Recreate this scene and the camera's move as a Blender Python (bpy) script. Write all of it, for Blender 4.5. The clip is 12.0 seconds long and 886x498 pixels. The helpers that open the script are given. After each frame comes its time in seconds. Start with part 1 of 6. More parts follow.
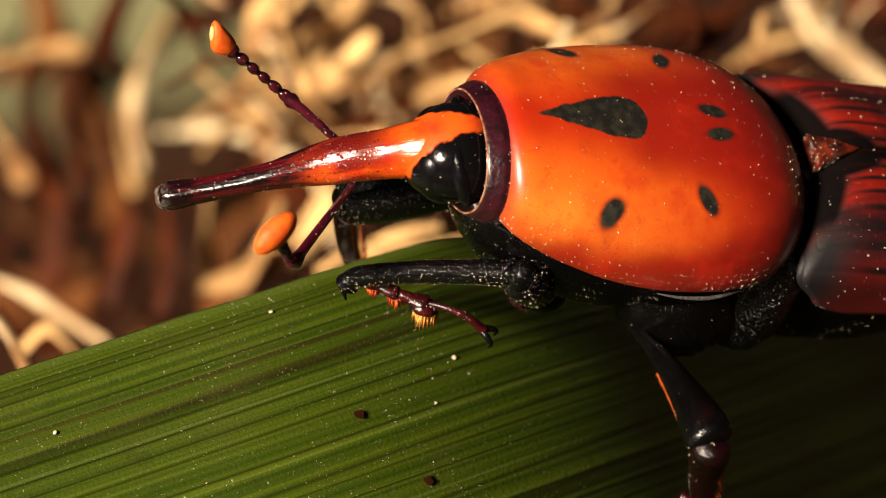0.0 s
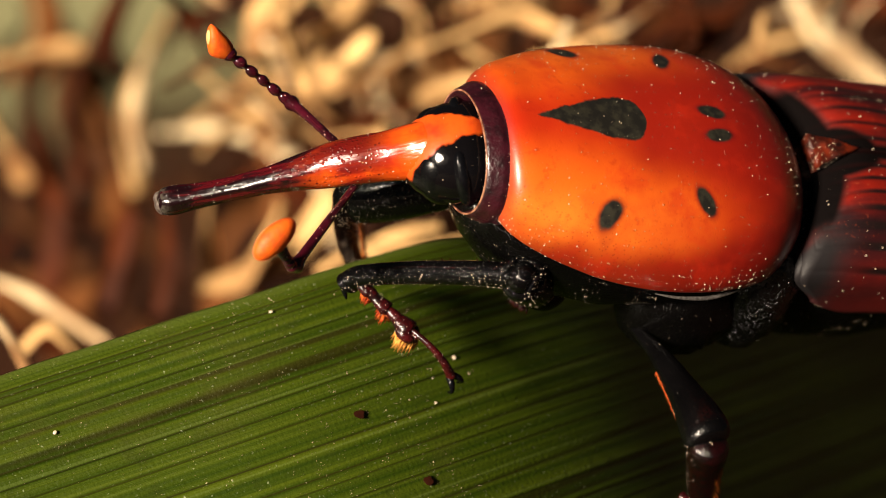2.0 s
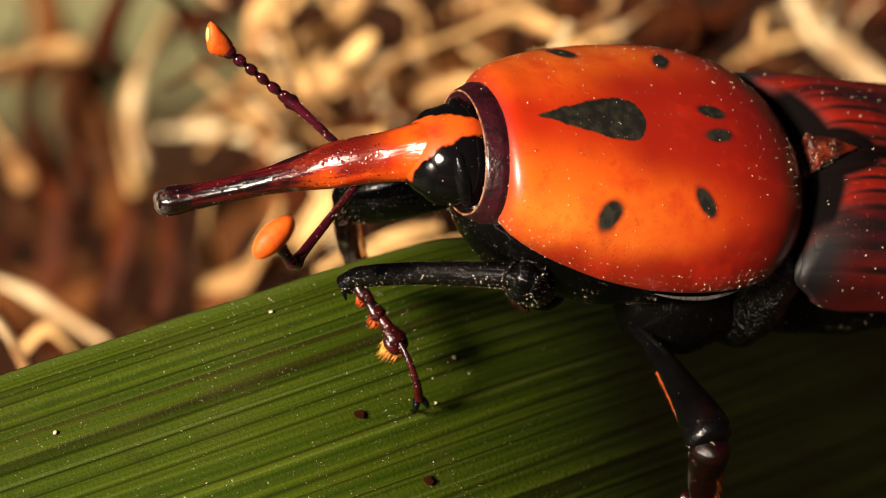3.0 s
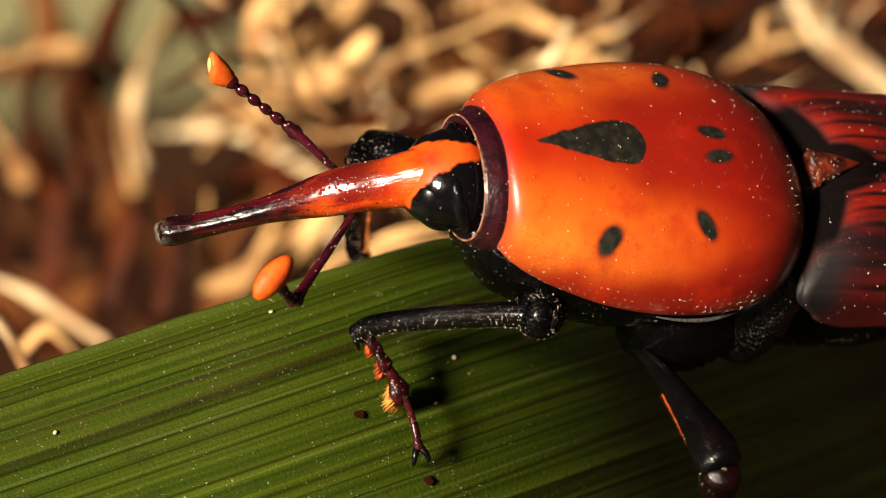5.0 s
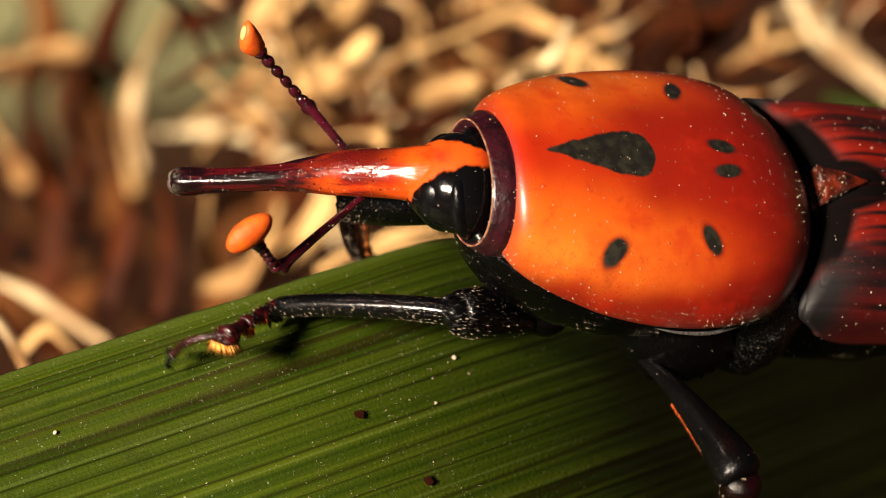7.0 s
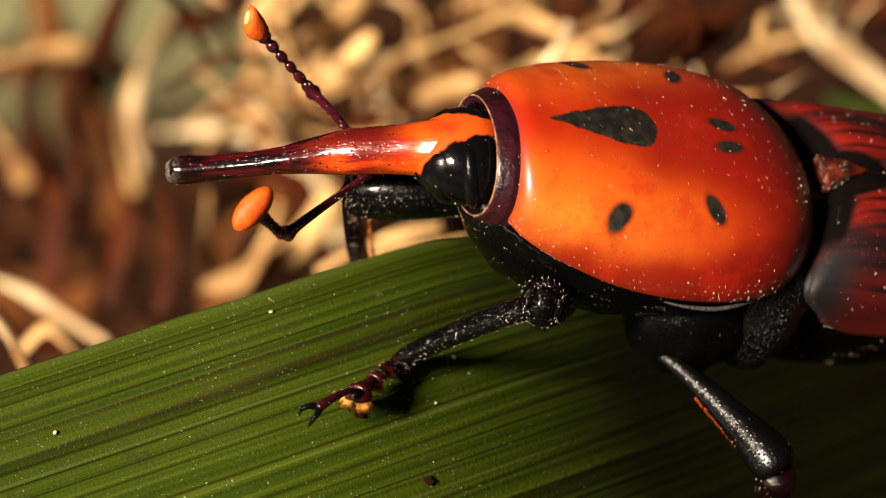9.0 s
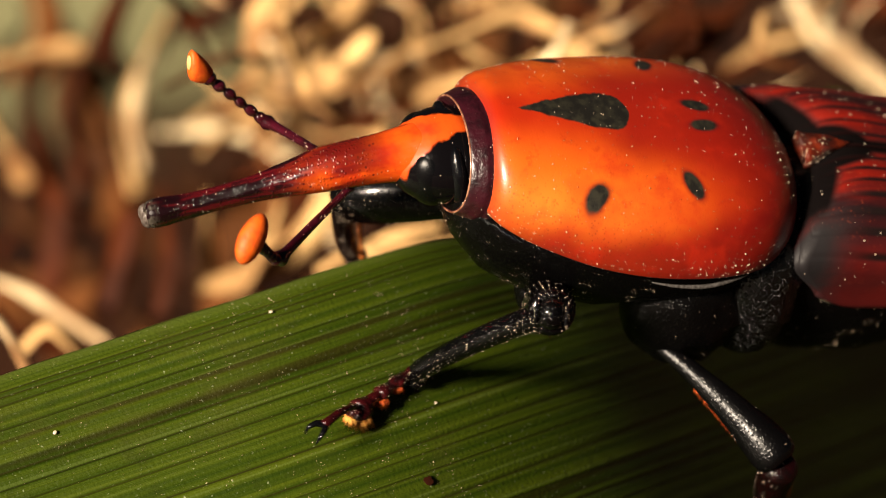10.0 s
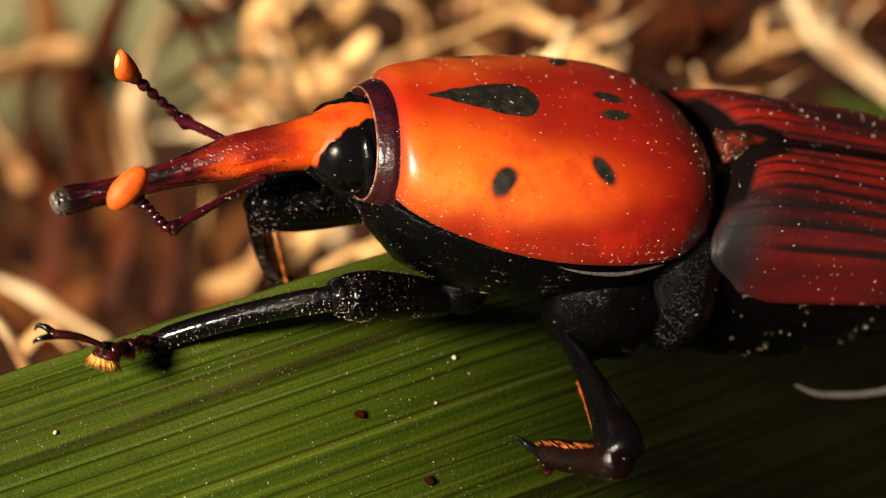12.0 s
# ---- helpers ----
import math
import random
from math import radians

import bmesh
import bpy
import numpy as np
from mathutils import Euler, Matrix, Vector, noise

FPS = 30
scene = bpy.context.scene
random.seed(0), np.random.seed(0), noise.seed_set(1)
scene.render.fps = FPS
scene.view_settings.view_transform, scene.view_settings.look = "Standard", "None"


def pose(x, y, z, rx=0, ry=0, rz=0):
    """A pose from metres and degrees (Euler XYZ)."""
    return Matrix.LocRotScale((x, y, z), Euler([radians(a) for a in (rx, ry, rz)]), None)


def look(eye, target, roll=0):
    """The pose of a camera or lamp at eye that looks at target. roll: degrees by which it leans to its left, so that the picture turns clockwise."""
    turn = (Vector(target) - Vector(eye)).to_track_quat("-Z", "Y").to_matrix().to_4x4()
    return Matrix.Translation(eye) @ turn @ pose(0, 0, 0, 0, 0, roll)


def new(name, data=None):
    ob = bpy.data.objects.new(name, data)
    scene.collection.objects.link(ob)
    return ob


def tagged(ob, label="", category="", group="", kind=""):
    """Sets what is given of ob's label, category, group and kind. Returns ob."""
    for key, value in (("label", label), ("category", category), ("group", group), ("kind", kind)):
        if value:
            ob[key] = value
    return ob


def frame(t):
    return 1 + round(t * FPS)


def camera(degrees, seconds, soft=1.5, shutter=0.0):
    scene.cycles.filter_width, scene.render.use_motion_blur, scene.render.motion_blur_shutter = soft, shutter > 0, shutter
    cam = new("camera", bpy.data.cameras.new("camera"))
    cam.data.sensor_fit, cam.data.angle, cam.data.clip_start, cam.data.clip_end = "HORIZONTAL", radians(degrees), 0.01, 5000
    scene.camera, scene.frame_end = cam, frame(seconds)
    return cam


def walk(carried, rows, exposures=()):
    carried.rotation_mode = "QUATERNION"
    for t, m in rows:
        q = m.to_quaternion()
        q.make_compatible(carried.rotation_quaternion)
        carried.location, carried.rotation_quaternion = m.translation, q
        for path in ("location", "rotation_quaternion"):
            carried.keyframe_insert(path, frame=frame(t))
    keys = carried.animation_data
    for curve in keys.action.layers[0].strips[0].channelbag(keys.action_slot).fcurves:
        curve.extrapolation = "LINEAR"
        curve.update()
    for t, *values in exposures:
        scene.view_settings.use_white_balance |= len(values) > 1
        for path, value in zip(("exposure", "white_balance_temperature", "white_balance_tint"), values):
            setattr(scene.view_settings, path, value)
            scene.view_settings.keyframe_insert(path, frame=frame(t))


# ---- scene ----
MM = 0.001
PITCH = math.radians(35)
# stage frame: u to the right, v up and back, w toward the lens; millimetres round the focal point
STAGE = Matrix(((1, 0, 0, 0),
                (0, math.sin(PITCH), -math.cos(PITCH), 0),
                (0, math.cos(PITCH), math.sin(PITCH), 0.06),
                (0, 0, 0, 1)))


def at(u, v, w):
    """A place of the stage frame, in metres of the world."""
    return STAGE @ Vector((u * MM, v * MM, w * MM))


# ---- camera ----
cam = camera(20, 12.0, soft=0.55, shutter=0.4)
cam.data.dof.use_dof = True
cam.data.dof.focus_distance = 0.0862
cam.data.dof.aperture_fstop = 62
EYE = look(at(0, 0, 88.9), at(0, 0, 0))
walk(cam, [(0.0, EYE), (12.0, EYE)])

# ---- light ----
SUN_WAY = (STAGE.to_3x3() @ Vector((-0.56, 0.11, 0.82))).normalized()
world = bpy.data.worlds.new("sky")
scene.world = world
world.use_nodes = True
wn = world.node_tree
sky = wn.nodes.new("ShaderNodeTexSky")
sky.sky_type = "NISHITA"
sky.sun_disc = False
sky.sun_elevation = math.asin(SUN_WAY.z)
sky.sun_rotation = math.atan2(SUN_WAY.x, SUN_WAY.y)
wn.links.new(sky.outputs[0], wn.nodes["Background"].inputs[0])
wn.nodes["Background"].inputs[1].default_value = 0.002
sun_data = bpy.data.lights.new("sun", "SUN")
sun_data.energy = 5.0
sun_data.angle = radians(11)
sun_data.color = (1.0, 0.84, 0.66)
sun = new("sun", sun_data)
sun.matrix_world = look(SUN_WAY, (0, 0, 0))
scene.view_settings.exposure = 1.03


# ---- materials ----
class Nodes:
    """Short hand for a material's node tree."""

    def __init__(self, name, rough=0.5, metal=0.0, coat=0.0, spec=0.5):
        self.mat = bpy.data.materials.new(name)
        self.mat.use_nodes = True
        self.tree = self.mat.node_tree
        self.out = self.tree.nodes["Principled BSDF"]
        self.out.inputs["Roughness"].default_value = rough
        self.out.inputs["Metallic"].default_value = metal
        self.out.inputs["Coat Weight"].default_value = coat
        self.out.inputs["Coat Roughness"].default_value = 0.12
        self.out.inputs["Specular IOR Level"].default_value = spec
        self.obj = self.add("ShaderNodeTexCoord").outputs["Object"]

    def add(self, kind):
        return self.tree.nodes.new(kind)

    def put(self, socket, value):
        if isinstance(value, bpy.types.NodeSocket):
            self.tree.links.new(value, socket)
        else:
            socket.default_value = value

    def calc(self, op, a, b=0.0, c=0.0, clamp=False):
        node = self.add("ShaderNodeMath")
        node.operation, node.use_clamp = op, clamp
        for socket, value in zip(node.inputs, (a, b, c)):
            self.put(socket, value)
        return node.outputs[0]

    def axes(self, v=None):
        node = self.add("ShaderNodeSeparateXYZ")
        self.put(node.inputs[0], v or self.obj)
        return node.outputs

    def step(self, value, lo, hi):
        """0 at lo, 1 at hi, eased between."""
        node = self.add("ShaderNodeMapRange")
        node.interpolation_type = "SMOOTHSTEP"
        for socket, v in zip(node.inputs, (value, lo, hi, 0.0, 1.0)):
            self.put(socket, v)
        return node.outputs[0]

    def noise(self, scale, detail=3.0, stretch=None, rough=0.55):
        v = self.obj
        if stretch:
            m = self.add("ShaderNodeMapping")
            m.inputs["Scale"].default_value = stretch
            self.put(m.inputs[0], v)
            v = m.outputs[0]
        node = self.add("ShaderNodeTexNoise")
        self.put(node.inputs["Vector"], v)
        node.inputs["Scale"].default_value = scale
        node.inputs["Detail"].default_value = detail
        node.inputs["Roughness"].default_value = rough
        return node.outputs["Fac"]

    def cells(self, scale, feature="F1"):
        node = self.add("ShaderNodeTexVoronoi")
        node.feature = feature
        self.put(node.inputs["Vector"], self.obj)
        node.inputs["Scale"].default_value = scale
        return node.outputs["Distance"]

    def mix(self, fac, a, b):
        node = self.add("ShaderNodeMix")
        node.data_type = "RGBA"
        self.put(node.inputs[0], fac)
        for socket, c in ((node.inputs[6], a), (node.inputs[7], b)):
            self.put(socket, c if isinstance(c, bpy.types.NodeSocket) else (*c, 1))
        return node.outputs[2]

    def bump(self, height, strength, distance):
        node = self.add("ShaderNodeBump")
        node.inputs["Strength"].default_value = strength
        node.inputs["Distance"].default_value = distance
        self.put(node.inputs["Height"], height)
        self.put(self.out.inputs["Normal"], node.outputs[0])

    def finish(self, color=None, rough=None):
        if color is not None:
            self.put(self.out.inputs["Base Color"], color if isinstance(color, bpy.types.NodeSocket) else (*color, 1))
        if rough is not None:
            self.put(self.out.inputs["Roughness"], rough)
        return self.mat


def cuticle_black(name="black cuticle", grain=11000, strength=0.4, tint=(0.0015, 0.0013, 0.0015), rough=0.14, glints=0.0, spec=0.34):
    k = Nodes(name, rough, spec=spec)
    pits = k.cells(grain)
    mottle = k.noise(900)
    k.bump(k.calc("MULTIPLY_ADD", k.noise(2200, 3), 0.3, k.calc("SUBTRACT", 1.0, k.step(pits, 0.05, 0.48))), strength, 0.00007)
    dust = k.step(k.noise(5000, 2), 0.66, 0.78)
    col = k.mix(mottle, tint, tuple(c * 2.2 for c in tint))
    col = k.mix(k.calc("MULTIPLY", dust, 0.02), col, (0.35, 0.3, 0.24))
    # pale dots at the pits stand in for sun glints, put into the colour
    if glints:
        dots = k.calc("MULTIPLY", k.calc("SUBTRACT", 1.0, k.step(pits, 0.1, 0.2)), k.step(k.noise(700, 3), 0.42, 0.6))
        col = k.mix(k.calc("MULTIPLY", dots, glints), col, (0.5, 0.46, 0.4))
    return k.finish(col, k.calc("MULTIPLY_ADD", mottle, 0.12, rough - 0.06))


def pronotum_red():
    """Orange-red cuticle with the dark spots of the species, mirrored on both sides."""
    k = Nodes("pronotum cuticle", 0.3, coat=0.35)
    x, y, z = k.axes()
    ya = k.calc("ABSOLUTE", y)

    halos = []

    def spot(cx, cy, rx, ry, turn):
        dx, dy = k.calc("SUBTRACT", x, cx * MM), k.calc("SUBTRACT", ya, cy * MM)
        c, s = math.cos(radians(turn)), math.sin(radians(turn))
        a = k.calc("DIVIDE", k.calc("ADD", k.calc("MULTIPLY", dx, c), k.calc("MULTIPLY", dy, s)), rx * MM)
        b = k.calc("DIVIDE", k.calc("SUBTRACT", k.calc("MULTIPLY", dy, c), k.calc("MULTIPLY", dx, s)), ry * MM)
        r = k.calc("SQRT", k.calc("ADD", k.calc("MULTIPLY", a, a), k.calc("MULTIPLY", b, b)))
        ragged = k.calc("MULTIPLY_ADD", k.noise(2600, 2), 0.3, k.calc("SUBTRACT", r, 0.15))
        halos.append(k.calc("SUBTRACT", 1.0, k.step(ragged, 0.95, 1.5)))
        return k.calc("SUBTRACT", 1.0, k.step(ragged, 0.78, 1.16))

    # the drop on the midline: pointed in front, round behind
    along = k.calc("DIVIDE", k.calc("SUBTRACT", 4.8 * MM, x), 4.65 * MM)
    inside = k.calc("MULTIPLY", k.calc("POWER", k.calc("MAXIMUM", along, 0.0), 0.95),
                    k.calc("SQRT", k.calc("MAXIMUM", k.calc("SUBTRACT", 1.0, k.calc("POWER", k.calc("MAXIMUM", along, 0.0), 6.0)), 0.0)))
    width = k.calc("MULTIPLY", inside, 1.5 * MM)
    drop = k.step(k.calc("MULTIPLY_ADD", k.noise(2200, 3), 0.3 * MM, k.calc("SUBTRACT", width, ya)), 0.24 * MM, 0.36 * MM)
    marks = drop
    for s in (spot(-2.65, 0.5, 0.58, 0.27, 8), spot(-1.6, 3.0, 0.3, 0.52, 32), spot(2.1, 3.4, 0.34, 0.5, -48)):
        marks = k.calc("MAXIMUM", marks, s)
    cloud = k.noise(260, 3)
    red = k.mix(k.step(cloud, 0.3, 0.7), (0.42, 0.02, 0.004), (0.56, 0.044, 0.005))
    # yellower toward the front and the sides, blood red toward the back, the midline behind and the rims
    gold = k.calc("MULTIPLY", k.step(k.calc("MULTIPLY_ADD", cloud, 4.0 * MM, x), -4.0 * MM, 4.0 * MM), k.step(k.calc("MULTIPLY_ADD", x, 0.1, ya), 0.7 * MM, 2.8 * MM))
    red = k.mix(k.calc("MULTIPLY", gold, 0.65), red, (0.85, 0.16, 0.01))
    cheek = k.calc("MULTIPLY", k.step(ya, 2.2 * MM, 3.6 * MM), k.step(k.calc("MULTIPLY_ADD", cloud, 3.0 * MM, x), -1.5 * MM, 4.0 * MM))
    red = k.mix(k.calc("MULTIPLY", cheek, 0.5), red, (0.9, 0.25, 0.025))
    # the crown's deep red also carries the weaker light on the shield's top
    behind = k.calc("SUBTRACT", 1.0, k.step(k.calc("MULTIPLY_ADD", cloud, 3.0 * MM, x), 1.5 * MM, 4.5 * MM))
    crown = k.calc("MULTIPLY", k.calc("MULTIPLY", k.calc("SUBTRACT", 1.0, k.step(k.calc("MULTIPLY_ADD", cloud, 1.4 * MM, ya), 1.9 * MM, 4.3 * MM)), behind), 0.86)
    red = k.mix(crown, red, (0.25, 0.009, 0.004))
    edge = k.step(k.calc("MULTIPLY_ADD", cloud, 4.0 * MM, k.calc("MULTIPLY", x, -1.0)), 1.6 * MM, 7.6 * MM)
    red = k.mix(k.calc("MULTIPLY", edge, 0.85), red, (0.25, 0.008, 0.003))
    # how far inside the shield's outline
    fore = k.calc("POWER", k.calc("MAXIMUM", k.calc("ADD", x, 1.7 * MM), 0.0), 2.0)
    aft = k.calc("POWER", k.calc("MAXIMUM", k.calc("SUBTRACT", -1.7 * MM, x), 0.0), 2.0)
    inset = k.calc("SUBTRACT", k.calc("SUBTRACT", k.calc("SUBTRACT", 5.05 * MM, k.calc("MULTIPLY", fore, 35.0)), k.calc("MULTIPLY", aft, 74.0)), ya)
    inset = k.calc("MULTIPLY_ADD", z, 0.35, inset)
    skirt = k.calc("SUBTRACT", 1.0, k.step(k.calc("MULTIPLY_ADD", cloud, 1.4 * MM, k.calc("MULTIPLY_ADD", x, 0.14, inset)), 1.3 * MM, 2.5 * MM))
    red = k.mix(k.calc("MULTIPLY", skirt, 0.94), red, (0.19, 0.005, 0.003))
    blush = k.calc("MULTIPLY", k.step(k.noise(520, 4, None, 0.65), 0.48, 0.7), 0.5)
    red = k.mix(blush, red, (0.46, 0.02, 0.006))
    red = k.mix(k.calc("MULTIPLY", k.step(k.calc("MULTIPLY_ADD", cloud, 0.6 * MM, x), 5.3 * MM, 5.9 * MM), 0.7), red, (0.1, 0.006, 0.012))
    patch = k.calc("MULTIPLY", k.step(k.noise(190, 4, None, 0.65), 0.46, 0.66), 0.45)
    red = k.mix(patch, red, (0.36, 0.014, 0.003))
    freckle = k.calc("MULTIPLY", k.step(k.noise(2400, 4, None, 0.7), 0.56, 0.68), 0.3)
    red = k.mix(freckle, red, (0.3, 0.012, 0.004))
    # fine dark punctures toward the side rim
    pits = k.cells(7500)
    rim = k.calc("SUBTRACT", 1.0, k.step(inset, 0.7 * MM, 2.6 * MM))
    front = k.step(x, -3.0 * MM, 3.0 * MM)
    holes = k.calc("MULTIPLY", k.calc("MULTIPLY", k.calc("SUBTRACT", 1.0, k.step(pits, 0.14, 0.3)), rim), front)
    red = k.mix(k.calc("MULTIPLY", holes, 0.45), red, (0.12, 0.01, 0.004))
    smudge = k.calc("MULTIPLY", spot(2.15, 3.85, 0.3, 0.4, 0), 0.16)
    red = k.mix(smudge, red, (0.1, 0.008, 0.008))
    for halo in halos[:3]:
        red = k.mix(k.calc("MULTIPLY", halo, 0.55), red, (0.16, 0.006, 0.006))
    col = k.mix(marks, red, k.mix(k.step(k.noise(3000, 3), 0.4, 0.65), (0.008, 0.007, 0.005), (0.022, 0.02, 0.012)))
    scratch = k.noise(700, 4, (1, 6, 6))
    k.bump(k.calc("ADD", k.calc("MULTIPLY", scratch, 0.4), k.calc("MULTIPLY", k.step(pits, 0.05, 0.35), 0.6)), 0.16, 0.00003)
    rough = k.calc("ADD", k.calc("MULTIPLY_ADD", k.noise(1500, 3), 0.16, 0.28), k.calc("MULTIPLY", marks, 0.2))
    return k.finish(col, rough)


def elytron_red():
    """Dark red wing case with blackish furrows."""
    k = Nodes("elytron cuticle", 0.32, coat=0.0)
    x, y, z = k.axes()
    streak = k.noise(500, 4, (0.12, 1, 1))
    ya = k.calc("ABSOLUTE", y)
    red = k.mix(k.step(streak, 0.36, 0.62), (0.2, 0.008, 0.003), (0.012, 0.002, 0.003))
    red = k.mix(k.calc("MULTIPLY", k.step(k.noise(330, 3), 0.46, 0.66), 0.5), red, (0.03, 0.003, 0.004))
    red = k.mix(k.calc("MULTIPLY", k.step(k.noise(6000, 2), 0.62, 0.72), 0.35), red, (0.3, 0.05, 0.02))
    shoulder = k.calc("MULTIPLY", k.step(k.calc("MULTIPLY_ADD", k.noise(420, 3), 1.2 * MM, ya), 3.5 * MM, 4.5 * MM), k.step(k.calc("MULTIPLY_ADD", k.noise(420, 3), 2.0 * MM, x), -8.1 * MM, -5.9 * MM))
    flank = k.step(k.calc("MULTIPLY_ADD", k.noise(420, 3), 1.4 * MM, ya), 3.9 * MM, 4.9 * MM)
    red = k.mix(k.calc("MULTIPLY", flank, 0.65), red, (0.05, 0.004, 0.005))
    col = k.mix(shoulder, red, (0.014, 0.012, 0.013))
    # black round the scutellum and along the seam
    dx = k.calc("DIVIDE", k.calc("ADD", x, 8.0 * MM), 2.5 * MM)
    dy = k.calc("DIVIDE", ya, 1.15 * MM)
    near = k.calc("SQRT", k.calc("ADD", k.calc("MULTIPLY", dx, dx), k.calc("MULTIPLY", dy, dy)))
    seam = k.calc("MAXIMUM", k.calc("SUBTRACT", 1.0, k.step(near, 0.85, 1.1)), k.calc("SUBTRACT", 1.0, k.step(ya, 0.2 * MM, 0.5 * MM)))
    # front lip blackened and dulled for the shadow in the gap behind the shield
    front = k.calc("MULTIPLY_ADD", k.calc("POWER", k.calc("DIVIDE", ya, 4.35 * MM), 1.5), 2.35 * MM, -7.95 * MM)
    lip = k.calc("MULTIPLY", k.step(k.calc("SUBTRACT", x, front), -1.15 * MM, -0.7 * MM), k.calc("SUBTRACT", 1.0, k.step(ya, 2.6 * MM, 3.7 * MM)))
    col = k.mix(k.calc("MAXIMUM", seam, lip), col, (0.004, 0.003, 0.003))
    dull = k.calc("MAXIMUM", k.calc("MULTIPLY", k.calc("MAXIMUM", seam, lip), 0.35), k.calc("MULTIPLY", shoulder, 0.15))
    k.put(k.out.inputs["Specular IOR Level"], k.calc("MULTIPLY_ADD", k.calc("MAXIMUM", k.calc("MULTIPLY", shoulder, 0.45), k.calc("MAXIMUM", seam, lip)), -0.49, 0.5))
    rib = k.calc("ABSOLUTE", k.calc("SINE", k.calc("MULTIPLY", k.calc("ABSOLUTE", y), math.pi / (0.62 * MM))))
    furrow = k.calc("MULTIPLY", k.calc("SUBTRACT", 1.0, k.step(k.calc("MULTIPLY_ADD", streak, -0.9, rib), -0.3, 0.35)), k.step(k.calc("MULTIPLY", x, -1.0), 7.6 * MM, 9.5 * MM))
    col = k.mix(furrow, col, (0.008, 0.003, 0.003))
    k.bump(k.noise(4000, 3), 0.25, 0.00004)
    return k.finish(col, k.calc("ADD", dull, k.calc("MULTIPLY_ADD", streak, 0.25, 0.34)))


def head_cuticle():
    """Orange forehead between black cheeks."""
    k = Nodes("head cuticle", 0.42, coat=0.0, spec=0.35)
    x, y, z = k.axes()
    lift = k.calc("SUBTRACT", k.calc("ABSOLUTE", y), k.calc("MULTIPLY", x, 0.3))
    wob = k.calc("MULTIPLY_ADD", k.noise(1700, 2), 0.5 * MM, -0.25 * MM)
    band = k.calc("SUBTRACT", 1.0, k.step(k.calc("ADD", lift, wob), 0.45 * MM, 0.6 * MM))
    band = k.calc("MULTIPLY", band, k.step(z, 0.2 * MM, 0.5 * MM))
    tone = k.mix(k.step(k.noise(900, 3), 0.35, 0.7), (0.64, 0.082, 0.006), (0.42, 0.026, 0.005))
    k.bump(k.cells(6000), 0.12, 0.00003)
    return k.finish(k.mix(band, (0.003, 0.0025, 0.003), tone), k.calc("MULTIPLY_ADD", band, 0.3, k.calc("MULTIPLY_ADD", k.noise(3000, 3), 0.12, 0.06)))


